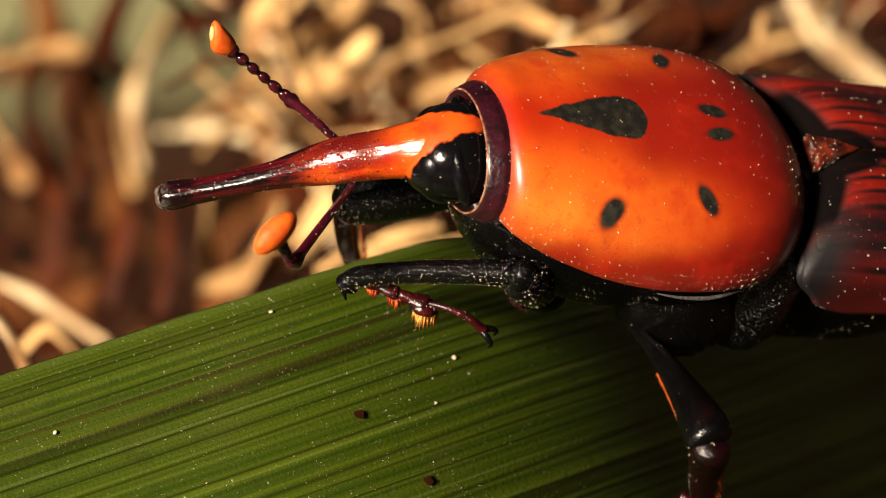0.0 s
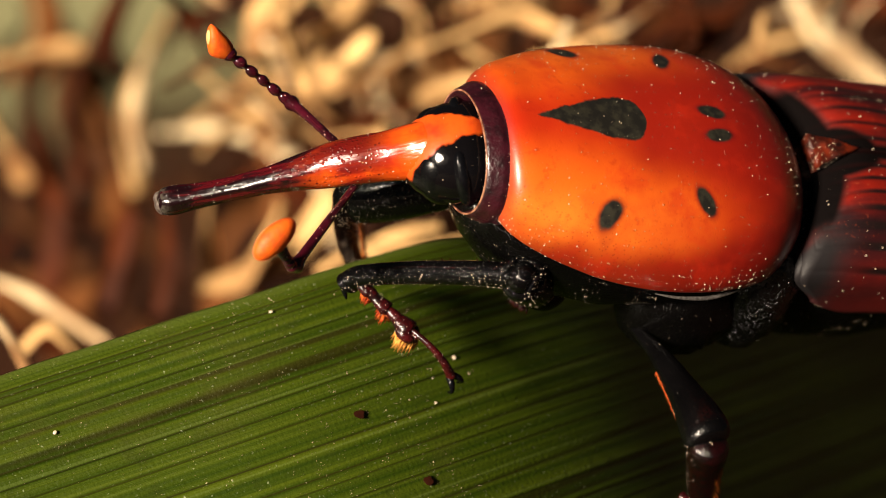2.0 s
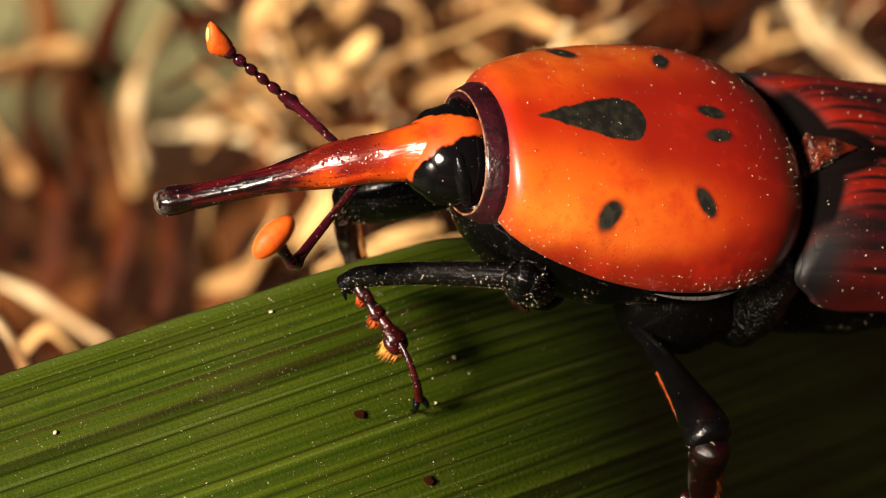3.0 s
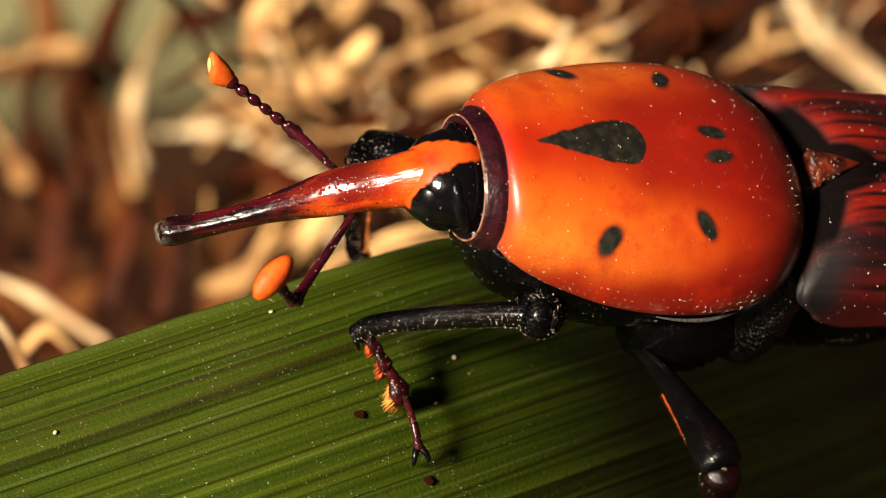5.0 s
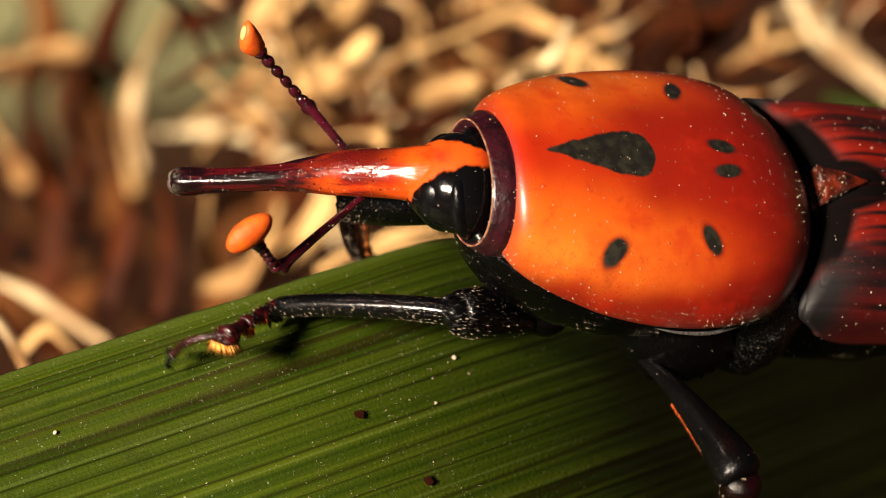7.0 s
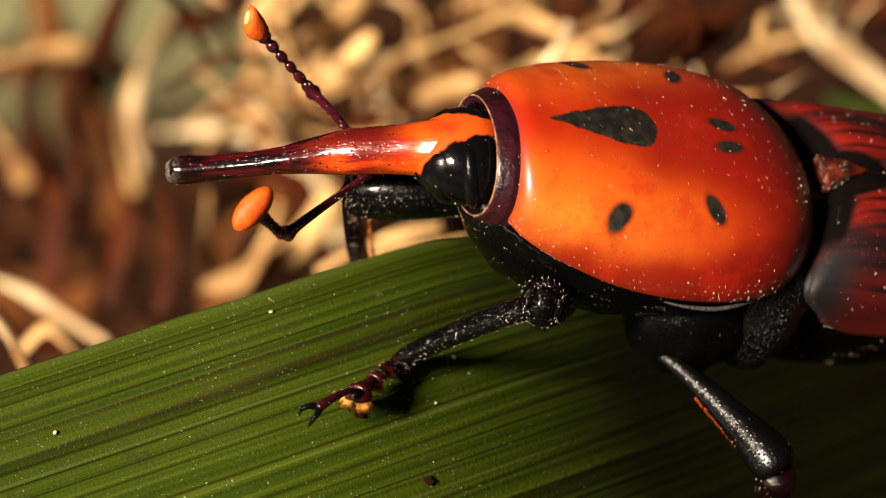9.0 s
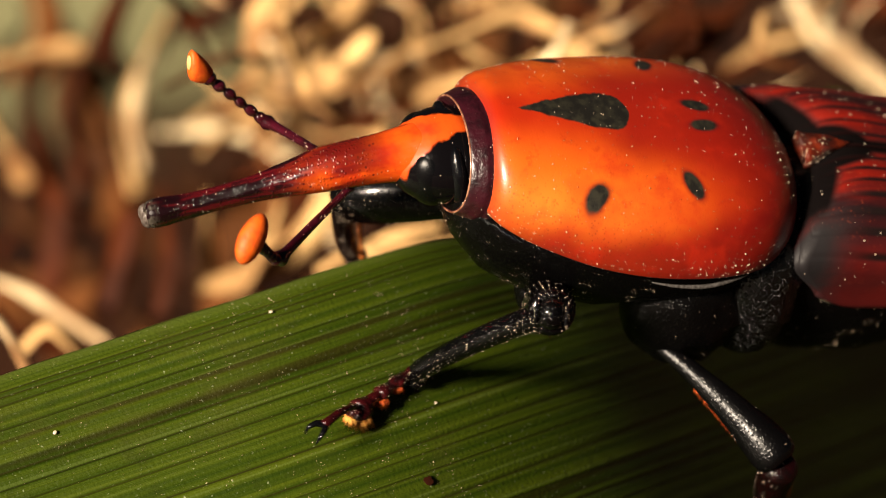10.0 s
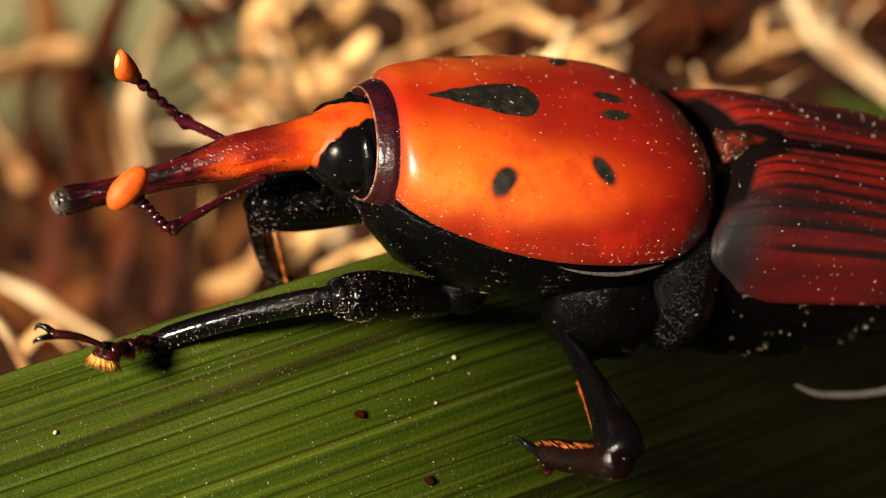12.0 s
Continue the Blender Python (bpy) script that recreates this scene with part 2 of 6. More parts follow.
def rostrum_cuticle():
    """Orange snout that turns maroon to black toward its tip and underside."""
    k = Nodes("rostrum cuticle", 0.25, spec=0.5)
    x, y, z = k.axes()
    streak = k.noise(1900, 4, (0.16, 1, 1))
    tone = k.mix(k.step(k.noise(900, 3), 0.35, 0.7), (0.64, 0.082, 0.006), (0.42, 0.026, 0.005))
    veil = k.calc("MULTIPLY", k.step(streak, 0.44, 0.54), k.step(x, 1.8 * MM, 4.2 * MM))
    tone = k.mix(k.calc("MULTIPLY", veil, 0.9), tone, (0.12, 0.006, 0.005))
    crown = k.calc("MULTIPLY", k.step(k.calc("MULTIPLY_ADD", streak, 0.5 * MM, z), 1.0 * MM, 1.45 * MM), k.step(x, 1.6 * MM, 3.2 * MM))
    tone = k.mix(k.calc("MULTIPLY", crown, 0.9), tone, (0.1, 0.005, 0.004))
    flank = k.calc("MULTIPLY", k.calc("SUBTRACT", 1.0, k.step(k.calc("MULTIPLY_ADD", streak, 0.5 * MM, z), 0.3 * MM, 0.75 * MM)), k.step(x, 1.6 * MM, 2.6 * MM))
    tone = k.mix(k.calc("MULTIPLY", flank, 0.7), tone, (0.3, 0.014, 0.004))
    specks = k.calc("SUBTRACT", 1.0, k.step(k.cells(4200), 0.14, 0.24))
    tone = k.mix(k.calc("MULTIPLY", specks, k.step(k.noise(600, 2), 0.42, 0.58)), tone, (0.1, 0.01, 0.004))
    reach = k.calc("MULTIPLY_ADD", streak, 2.4 * MM, x)
    col = k.mix(k.step(reach, 5.0 * MM, 7.2 * MM), tone, k.mix(k.step(streak, 0.45, 0.55), (0.055, 0.003, 0.005), (0.008, 0.002, 0.003)))
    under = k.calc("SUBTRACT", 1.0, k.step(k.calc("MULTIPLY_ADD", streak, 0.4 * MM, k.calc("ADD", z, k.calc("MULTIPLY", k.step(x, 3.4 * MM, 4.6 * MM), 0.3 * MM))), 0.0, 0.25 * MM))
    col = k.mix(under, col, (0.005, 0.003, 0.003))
    cheek = k.calc("SUBTRACT", k.calc("ABSOLUTE", y), k.calc("MULTIPLY", x, 0.3))
    cheek = k.calc("MULTIPLY", k.step(k.calc("MULTIPLY_ADD", k.noise(1700, 2), 0.5 * MM, k.calc("SUBTRACT", cheek, 0.25 * MM)), 0.5 * MM, 0.62 * MM), k.calc("SUBTRACT", 1.0, k.step(x, 1.2 * MM, 1.9 * MM)))
    col = k.mix(cheek, col, (0.003, 0.0025, 0.003))
    col = k.mix(k.calc("MULTIPLY", k.step(x, 10.1 * MM, 10.6 * MM), k.step(k.noise(5000, 2), 0.4, 0.6)), col, (0.06, 0.05, 0.04))
    groove = k.noise(5200, 3, (0.13, 1, 1))
    beads = k.calc("SUBTRACT", 1.0, k.step(k.cells(6800), 0.06, 0.42))
    k.bump(k.calc("ADD", k.calc("ADD", streak, k.calc("MULTIPLY", groove, 0.4)), k.calc("MULTIPLY", beads, k.calc("MULTIPLY", k.step(x, 2.0 * MM, 4.0 * MM), 0.5))), 0.6, 0.00007)
    return k.finish(col, k.calc("MULTIPLY_ADD", k.noise(3200, 3), 0.24, 0.1))


def plain(name, col, col2, rough, scale=1500, coat=0.0, bump=0.2):
    k = Nodes(name, rough, coat=coat)
    n = k.noise(scale, 4)
    k.bump(k.noise(scale * 3, 3), bump, 0.00004)
    return k.finish(k.mix(k.step(n, 0.3, 0.7), col, col2), k.calc("MULTIPLY_ADD", n, 0.2, rough - 0.1))


def fleck_brown():
    k = Nodes("brown fleck", 0.9, spec=0.03)
    return k.finish(k.mix(k.noise(3000, 3), (0.03, 0.007, 0.003), (0.006, 0.002, 0.001)))


def leaf_green():
    """Palm leaflet: long parallel veins, dull bands, dust and brown flecks."""
    k = Nodes("leaf skin", 0.42, spec=0.2)
    k.obj = k.add("ShaderNodeTexCoord").outputs["UV"]
    hair = k.noise(7000, 2, (0.004, 1, 0))
    fine = k.noise(2300, 3, (0.006, 1, 0))
    bands = k.noise(420, 3, (0.012, 1, 0))
    x, y, z = k.axes()
    blot = k.noise(170, 5, None, 0.65)
    col = k.mix(k.step(fine, 0.3, 0.7), (0.023, 0.041, 0.002), (0.06, 0.084, 0.004))
    col = k.mix(k.calc("MULTIPLY", k.step(hair, 0.46, 0.64), 0.4), col, (0.012, 0.026, 0.002))
    pale = k.noise(3600, 1, (0.004, 1, 0))
    col = k.mix(k.calc("MULTIPLY", k.step(pale, 0.6, 0.7), 0.4), col, (0.11, 0.15, 0.03))
    col = k.mix(k.calc("MULTIPLY", k.step(bands, 0.46, 0.66), 0.35), col, (0.016, 0.034, 0.002))
    line = k.calc("ABSOLUTE", k.calc("SUBTRACT", k.noise(900, 1, (0.004, 1, 0)), 0.5))
    col = k.mix(k.calc("MULTIPLY", k.calc("SUBTRACT", 1.0, k.step(line, 0.0, 0.016)), 0.85), col, (0.016, 0.013, 0.002))
    col = k.mix(k.calc("MULTIPLY", k.step(blot, 0.5, 0.72), 0.4), col, (0.05, 0.046, 0.01))
    col = k.mix(k.calc("MULTIPLY", k.step(k.noise(900, 4), 0.56, 0.7), 0.3), col, (0.02, 0.026, 0.004))
    col = k.mix(k.calc("MULTIPLY", k.calc("SUBTRACT", 1.0, k.step(y, 0.15 * MM, 0.7 * MM)), 0.5), col, (0.1, 0.13, 0.02))
    dust = k.calc("MULTIPLY", k.step(k.noise(8000, 2), 0.66, 0.74), k.step(k.noise(260, 2), 0.36, 0.6))
    col = k.mix(k.calc("MULTIPLY", dust, 0.7), col, (0.4, 0.45, 0.3))
    relief = k.calc("ADD", k.calc("ADD", fine, k.calc("MULTIPLY", hair, 0.5)), k.calc("MULTIPLY", k.noise(7000, 2), 0.5))
    k.bump(k.calc("ADD", relief, k.calc("MULTIPLY", k.step(line, 0.0, 0.03), 0.9)), 0.7, 0.0001)
    return k.finish(col, k.calc("MULTIPLY_ADD", fine, 0.25, 0.28))


def fibre_tan(name, a, b):
    k = Nodes(name, 0.6, spec=0.08)
    info = k.add("ShaderNodeObjectInfo")
    n = k.noise(130, 5, None, 0.65)
    tone = k.calc("MULTIPLY_ADD", k.step(n, 0.32, 0.68), 0.75, k.calc("MULTIPLY", info.outputs["Random"], 0.3))
    col = k.mix(k.calc("MINIMUM", tone, 1.0), a, b)
    k.bump(k.noise(500, 3), 0.6, 0.0003)
    return k.finish(col)


def soil():
    k = Nodes("soil", 0.9, spec=0.1)
    x, y, z = k.axes()
    n = k.noise(22, 4)
    col = k.mix(k.step(n, 0.35, 0.65), (0.034, 0.012, 0.005), (0.012, 0.004, 0.002))
    dx, dy = k.calc("ADD", x, 0.1), k.calc("SUBTRACT", y, 0.42)
    far = k.calc("SQRT", k.calc("ADD", k.calc("MULTIPLY", dx, dx), k.calc("MULTIPLY", dy, dy)))
    moss = k.calc("SUBTRACT", 1.0, k.step(k.calc("MULTIPLY_ADD", k.noise(16, 3), 0.08, far), 0.11, 0.18))
    moss = k.calc("MAXIMUM", moss, k.calc("MULTIPLY", k.step(k.noise(2.2, 4), 0.56, 0.66), k.step(k.calc("ABSOLUTE", dx), 0.35, 0.5)))
    col = k.mix(moss, col, k.mix(k.step(k.noise(9, 3), 0.4, 0.6), (0.19, 0.18, 0.035), (0.25, 0.24, 0.12)))
    k.bump(k.noise(300, 4), 0.6, 0.002)
    return k.finish(col)


BLACK = cuticle_black("black cuticle", 9500, 0.4, (0.001, 0.0009, 0.001), 0.16, 0.22)
BLACK_SHINY = cuticle_black("polished black cuticle", 14000, 0.22, (0.0015, 0.0015, 0.002), 0.2)
BLACK_PITTED = cuticle_black("pitted black cuticle", 9500, 0.4, (0.0009, 0.0008, 0.0008), 0.26, spec=0.16)
BEADED = cuticle_black("beaded black cuticle", 9000, 1.0, (0.001, 0.001, 0.001), 0.22, 0.06, 0.5)
COLLAR = plain("dark purple cuticle", (0.034, 0.0045, 0.009), (0.009, 0.0016, 0.003), 0.33, 1800, 0.5, 1.0)
ANTENNA = plain("maroon cuticle", (0.055, 0.004, 0.011), (0.014, 0.0018, 0.003), 0.14, 2500, 1.0, 0.2)
CLUB = plain("orange spongy club", (0.82, 0.13, 0.004), (0.7, 0.08, 0.004), 0.6, 3500, 0.0, 0.5)
CLUB_TIP = plain("cream club tip", (0.8, 0.5, 0.2), (0.75, 0.35, 0.12), 0.7, 3500)
BRUSH = plain("golden bristle", (0.75, 0.38, 0.07), (0.6, 0.2, 0.03), 0.55, 4000)
FRINGE = plain("orange bristle", (0.8, 0.26, 0.04), (0.55, 0.1, 0.015), 0.5, 4000)
TARSUS = plain("dark red cuticle", (0.045, 0.003, 0.004), (0.006, 0.0012, 0.0015), 0.26, 2500, 0.1, 1.0)
PRONOTUM, ELYTRON, HEAD, ROSTRUM = pronotum_red(), elytron_red(), head_cuticle(), rostrum_cuticle()
SCUTUM = plain("orange scutellum", (0.13, 0.014, 0.003), (0.001, 0.0006, 0.0006), 0.4, 1500, 0.0, 1.2)
FAR_GREEN = plain("fresh green blade", (0.09, 0.16, 0.01), (0.05, 0.1, 0.008), 0.5, 300)
LEAF = leaf_green()
FIBRE = fibre_tan("dry palm fibre", (0.95, 0.6, 0.25), (0.13, 0.036, 0.008))
FIBRE_PALE = fibre_tan("bleached palm fibre", (0.98, 0.78, 0.46), (0.32, 0.13, 0.035))
FIBRE_DARK = fibre_tan("dark palm fibre", (0.085, 0.018, 0.004), (0.025, 0.006, 0.002))
DUST = plain("pale dust", (0.72, 0.6, 0.46), (0.52, 0.38, 0.26), 0.6, 5000)
RIM_TAN = plain("amber rim", (0.4, 0.2, 0.12), (0.12, 0.035, 0.02), 0.25, 3000, 0.5)
JAW = plain("worn horn", (0.16, 0.13, 0.11), (0.05, 0.035, 0.03), 0.4, 7000, 0.2, 0.5)
RED_BRUSH = plain("red-orange bristle", (0.6, 0.12, 0.015), (0.4, 0.04, 0.008), 0.45, 4000)
SHIN = plain("red-black cuticle", (0.009, 0.0012, 0.0015), (0.002, 0.001, 0.001), 0.22, 3500, 0.0, 0.9)
SATIN = cuticle_black("satin black cuticle", 9000, 0.22, (0.001, 0.0009, 0.001), 0.24)
EYE_FACETS = cuticle_black("faceted black eye", 19000, 0.12, (0.0012, 0.0012, 0.0015), 0.26)
LIP = plain("grey polished lip", (0.12, 0.11, 0.105), (0.04, 0.036, 0.033), 0.2, 9000)
FLECK = fleck_brown()
SOIL = soil()


def mat_fibre():
    k = Nodes("brown fibre tangle", 0.7, spec=0.08)
    geo = k.add("ShaderNodeNewGeometry")
    pick = geo.outputs["Random Per Island"]
    col = k.mix(k.step(pick, 0.4, 1.0), (0.015, 0.005, 0.002), (0.2, 0.07, 0.018))
    return k.finish(k.mix(k.calc("MULTIPLY", k.noise(200, 3), 0.6), col, (0.05, 0.018, 0.008)))


TANGLE = mat_fibre()


# ---- mesh helpers ----
def smooth_spread(xs, ys, x):
    """Eased interpolation through rising stations."""
    i = int(np.clip(np.searchsorted(xs, x) - 1, 0, len(xs) - 2))
    h = xs[i + 1] - xs[i]

    def slope(j):
        a, b = max(j - 1, 0), min(j + 1, len(xs) - 1)
        return (ys[b] - ys[a]) / (xs[b] - xs[a])
    t = (x - xs[i]) / h
    return ((2 * t**3 - 3 * t**2 + 1) * ys[i] + (t**3 - 2 * t**2 + t) * h * slope(i)
            + (3 * t**2 - 2 * t**3) * ys[i + 1] + (t**3 - t**2) * h * slope(i + 1))


def loft(rings, bm=None, caps=True):
    """Closed rings, in millimetres, joined one after the other."""
    bm = bm or bmesh.new()
    made = [[bm.verts.new(Vector(p) * MM) for p in ring] for ring in rings]
    for a, b in zip(made, made[1:]):
        for i in range(len(a)):
            j = (i + 1) % len(a)
            bm.faces.new((a[i], a[j], b[j], b[i]))
    if caps:
        bm.faces.new(made[0][::-1])
        bm.faces.new(made[-1])
    return bm


def tube(path, radius, bm=None, sides=12, flat=1.0, twist=0.0):
    """A tube along points; radius(t) for t from 0 to 1; flat squeezes it across; twist turns it about itself."""
    path = [Vector(p) for p in path]
    rings, side = [], None
    for i, p in enumerate(path):
        way = (path[min(i + 1, len(path) - 1)] - path[max(i - 1, 0)]).normalized()
        if side is None:
            side = way.cross(Vector((0.1, 0.2, 1))).normalized()
        side = (side - way * side.dot(way)).normalized()
        up = side.cross(way)
        t = i / (len(path) - 1)
        r, c, s = radius(t), math.cos(twist * t), math.sin(twist * t)
        wide, thin = side * c + up * s, up * c - side * s
        rings.append([p + wide * (r * math.cos(a)) + thin * (r * flat * math.sin(a))
                      for a in (2 * math.pi * k / sides for k in range(sides))])
    return loft(rings, bm)


def bend(points, steps=24):
    """A smooth line through points."""
    pts = [Vector(p) for p in points]
    out = []
    for i in range(len(pts) - 1):
        a, b, c, d = pts[max(i - 1, 0)], pts[i], pts[i + 1], pts[min(i + 2, len(pts) - 1)]
        n = max(2, steps // (len(pts) - 1))
        for k in range(n):
            t = k / n
            out.append(0.5 * (2 * b + (c - a) * t + (2 * a - 5 * b + 4 * c - d) * t**2 + (3 * b - a - 3 * c + d) * t**3))
    out.append(pts[-1])
    return out


def blob(centre, radii, bm=None, seg=20, turn=None, lump=0.0):
    bm = bm or bmesh.new()
    m = Matrix.Translation(Vector(centre) * MM) @ (turn or Matrix()) @ Matrix.Diagonal((*(r * MM for r in radii), 1))
    made = bmesh.ops.create_uvsphere(bm, u_segments=seg, v_segments=max(6, seg // 2), radius=1, matrix=m)["verts"]
    if lump:
        for v in made:
            v.co += v.co.normalized() * lump * MM * noise.noise(v.co * 1500)
    return bm


def mesh_of(name, bm, material, smooth=True):
    bmesh.ops.recalc_face_normals(bm, faces=bm.faces)
    data = bpy.data.meshes.new(name)
    bm.to_mesh(data)
    bm.free()
    data.materials.append(material)
    if smooth:
        data.polygons.foreach_set("use_smooth", [True] * len(data.polygons))
    return data


def part(name, bm, material, parent, label=""):
    """One mesh object under a thing or under a part."""
    ob = new(name, mesh_of(name, bm, material))
    ob.parent = parent
    return tagged(ob, label)


def ring(x, w, zc, top, low, n=48, power=2.0):
    """A cross-section: half width w, height top above and low below zc."""
    out = []
    for k in range(n):
        a = 2 * math.pi * k / n
        c, s = math.cos(a), math.sin(a)
        y = math.copysign(abs(c) ** (2 / power), c) * w
        z = math.copysign(abs(s) ** (2 / power), s) * (top if s > 0 else low)
        out.append((x, y, zc + z))
    return out


def bristles(rows, bm=None, thick=0.035):
    """Thin pointed hairs from root to tip, in millimetres."""
    bm = bm or bmesh.new()
    for root, tip in rows:
        root, tip = Vector(root), Vector(tip)
        way = (tip - root).normalized()
        side = way.cross(Vector((0.3, 1, 0.2))).normalized() * thick
        up = way.cross(side)
        base = [bm.verts.new((root + side * math.cos(a) + up * math.sin(a)) * MM) for a in (0, 2.1, 4.2)]
        point = bm.verts.new(tip * MM)
        for i in range(3):
            bm.faces.new((base[i], base[(i + 1) % 3], point))
        bm.faces.new(base[::-1])
    return bm


def grains(source, count, sizes, seed, test=None, parent=None):
    """Dust grains that sit on the faces of a mesh object; some stand in for glinting pits."""
    rng = random.Random(seed)
    faces = [p for p in source.data.polygons if (test is None or test(p.center / MM, p.normal))]
    weights = [p.area for p in faces]
    verts, quads = [], []
    weights = [a * max(0.35, noise.noise(p.center * 420) + 0.6) for a, p in zip(weights, faces)]
    for p in rng.choices(faces, weights, k=count):
        vs = [source.data.vertices[i].co for i in p.vertices]
        ws = [rng.random() + 0.02 for _ in vs]
        c = sum((v * w for v, w in zip(vs, ws)), Vector()) / sum(ws)
        r = rng.uniform(*sizes) * MM * rng.choice((0.45, 0.55, 0.7, 0.8, 1.4))
        turn = Euler([rng.uniform(0, 6.28) for _ in range(3)]).to_matrix()
        base = len(verts)
        for d in ((1, 0, 0), (-1, 0, 0), (0, 0.8, 0), (0, -0.8, 0), (0, 0, 0.6), (0, 0, -0.6)):
            verts.append(c + p.normal * r * 0.4 + turn @ Vector(d) * r)
        for q in ((0, 2, 4), (2, 1, 4), (1, 3, 4), (3, 0, 4), (2, 0, 5), (1, 2, 5), (3, 1, 5), (0, 3, 5)):
            quads.append([base + i for i in q])
    data = bpy.data.meshes.new("dust")
    data.from_pydata(verts, [], quads)
    data.materials.append(DUST)
    ob = new("dust", data)
    ob.parent = parent or source
    return tagged(ob, "pale grains of dust and painted glint", kind="stuff")


# ---- ground ----
def make_ground():
    bm = bmesh.new()
    steps = [-400, -60, -8, -1.5, -0.5, -0.25, -0.12, -0.05, 0, 0.05, 0.12, 0.25, 0.5, 1.5, 8, 60, 400]
    grid = [[bm.verts.new((x, y, -0.13 + (0.012 * noise.noise((x * 9, y * 9, 0)) if max(abs(x), abs(y)) < 2 else 0)))
             for y in steps] for x in steps]
    for i in range(len(steps) - 1):
        for j in range(len(steps) - 1):
            bm.faces.new((grid[i][j], grid[i + 1][j], grid[i + 1][j + 1], grid[i][j + 1]))
    return tagged(new("ground", mesh_of("ground", bm, SOIL)), "dark brown soil with mossy green patches", "ground", kind="structure")


make_ground()

# ---- leaf ----
LEAF_N = Vector((0.1, 0.5, 0.86)).normalized()
LEAF_C = -2.4


def leaf_place(u, v):
    """The leaf's plane in the stage frame, seen at u, v of the focal plane's scale."""
    w = 0.0
    for _ in range(12):
        k = (88.9 - w) / 88.9
        w = (LEAF_C - LEAF_N.x * u * k - LEAF_N.y * v * k) / LEAF_N.z
    k = (88.9 - w) / 88.9
    return Vector((u * k, v * k, w))


def bow(x):
    """How far the blade has curved down toward its tip at x."""
    x = max(0.0, x + 5.0)
    return 0.027 * x * x if x < 18.0 else 0.027 * 324 + 0.972 * (x - 18.0)


def droop(x, q):
    return bow(x + 0.2 * min(max(q, 0.0), 16.0))


def sway(x, q):
    """The blade also swings back as it droops; its far edge less than the rest."""
    t = min(max(0.0, x - 2.0), 6.5)
    part_way = 0.036 * t * t + 0.468 * max(0.0, x - 8.5)
    return (droop(x, q) - part_way * math.exp(-max(q, 0.0) / 4.0)) * (40.0 - q) / 78.9


def make_leaf():
    a, b = leaf_place(-15.7, -4.28), leaf_place(-3.7, -0.42)
    along = (b - a).normalized()
    across = along.cross(LEAF_N)
    frame_m = Matrix((along, across, LEAF_N)).transposed().to_4x4()
    thing = new("palm_leaf")
    thing.matrix_world = STAGE @ Matrix.Translation(b * MM) @ frame_m
    # blade: x along the veins, y from the far edge to the near one, z up
    nx, ny, width = 190, 240, 34.0
    xs = [-170 + 210 * (i / nx) ** 0.62 for i in range(nx + 1)]
    rng = random.Random(4)
    veins = [rng.uniform(0.6, 1.0) for _ in range(200)]

    def height(x, q):
        ribs = 0.0
        for wide, deep in ((0.31, 0.03), (0.62, 0.03), (1.9, 0.05)):
            f = q / wide
            ribs += deep * veins[int(f) % 200] * (abs(math.sin(math.pi * f)) - 0.5)
        lip = 0.35 * math.exp(-q / 0.5)
        sag = -0.012 * max(0.0, q - 12) ** 2 - droop(x, q) - 0.0092 * max(0.0, -x - 22) ** 2
        return ribs + sag - lip + 0.05 * noise.noise((x * 0.12, q * 0.4, 0))

    def edge(x):
        return 0.1 * noise.noise((x * 0.25, 7, 0)) + (0.03 * max(0.0, x) + 0.03 * max(0.0, x - 4.5) ** 1.5)

    top, low, flat = [], [], []
    for x in xs:
        row, under = [], []
        for j in range(ny + 1):
            q = edge(x) + (width - edge(x)) * (j / ny) ** 1.15
            z = height(x, q - edge(x))
            row.append((x, q - sway(x, q), z))
            under.append((x, q - sway(x, q), z - 0.28))
            flat += [(x * MM, q * MM)] * 2
        top.append(row)
        low.append(under)
    bm = bmesh.new()
    vt = [[bm.verts.new(Vector(p) * MM) for p in r] for r in top]
    vl = [[bm.verts.new(Vector(p) * MM) for p in r] for r in low]
    for i in range(nx):
        for j in range(ny):
            bm.faces.new((vt[i][j], vt[i + 1][j], vt[i + 1][j + 1], vt[i][j + 1]))
            bm.faces.new((vl[i][j], vl[i][j + 1], vl[i + 1][j + 1], vl[i + 1][j]))
        bm.faces.new((vt[i][0], vl[i][0], vl[i + 1][0], vt[i + 1][0]))
        bm.faces.new((vt[i][ny], vt[i + 1][ny], vl[i + 1][ny], vl[i][ny]))
    for j in range(ny):
        bm.faces.new((vt[0][j], vt[0][j + 1], vl[0][j + 1], vl[0][j]))
        bm.faces.new((vt[nx][j], vl[nx][j], vl[nx][j + 1], vt[nx][j + 1]))
    blade = part("blade", bm, LEAF, thing)
    # the flat blade's own length and width, which the veins follow
    order = [(i, j) for half in (0, 1) for i in range(nx + 1) for j in range(ny + 1)]
    layer = blade.data.uv_layers.new(name="UVMap")
    per = [flat[2 * (i * (ny + 1) + j)] for i, j in order]
    corner = np.empty(len(blade.data.loops), dtype=np.int32)
    blade.data.loops.foreach_get("vertex_index", corner)
    layer.data.foreach_set("uv", np.array(per, dtype=np.float32)[corner].ravel())
    grains(blade, 5000, (0.009, 0.024), 5, lambda c, nn: nn.z > 0.3 and -22 < c.x < 1 + 8 * noise.noise(c * 0.35) and c.y < 20)
    tagged(thing, "green palm leaflet with parallel veins and dust", "leaf")
    return thing


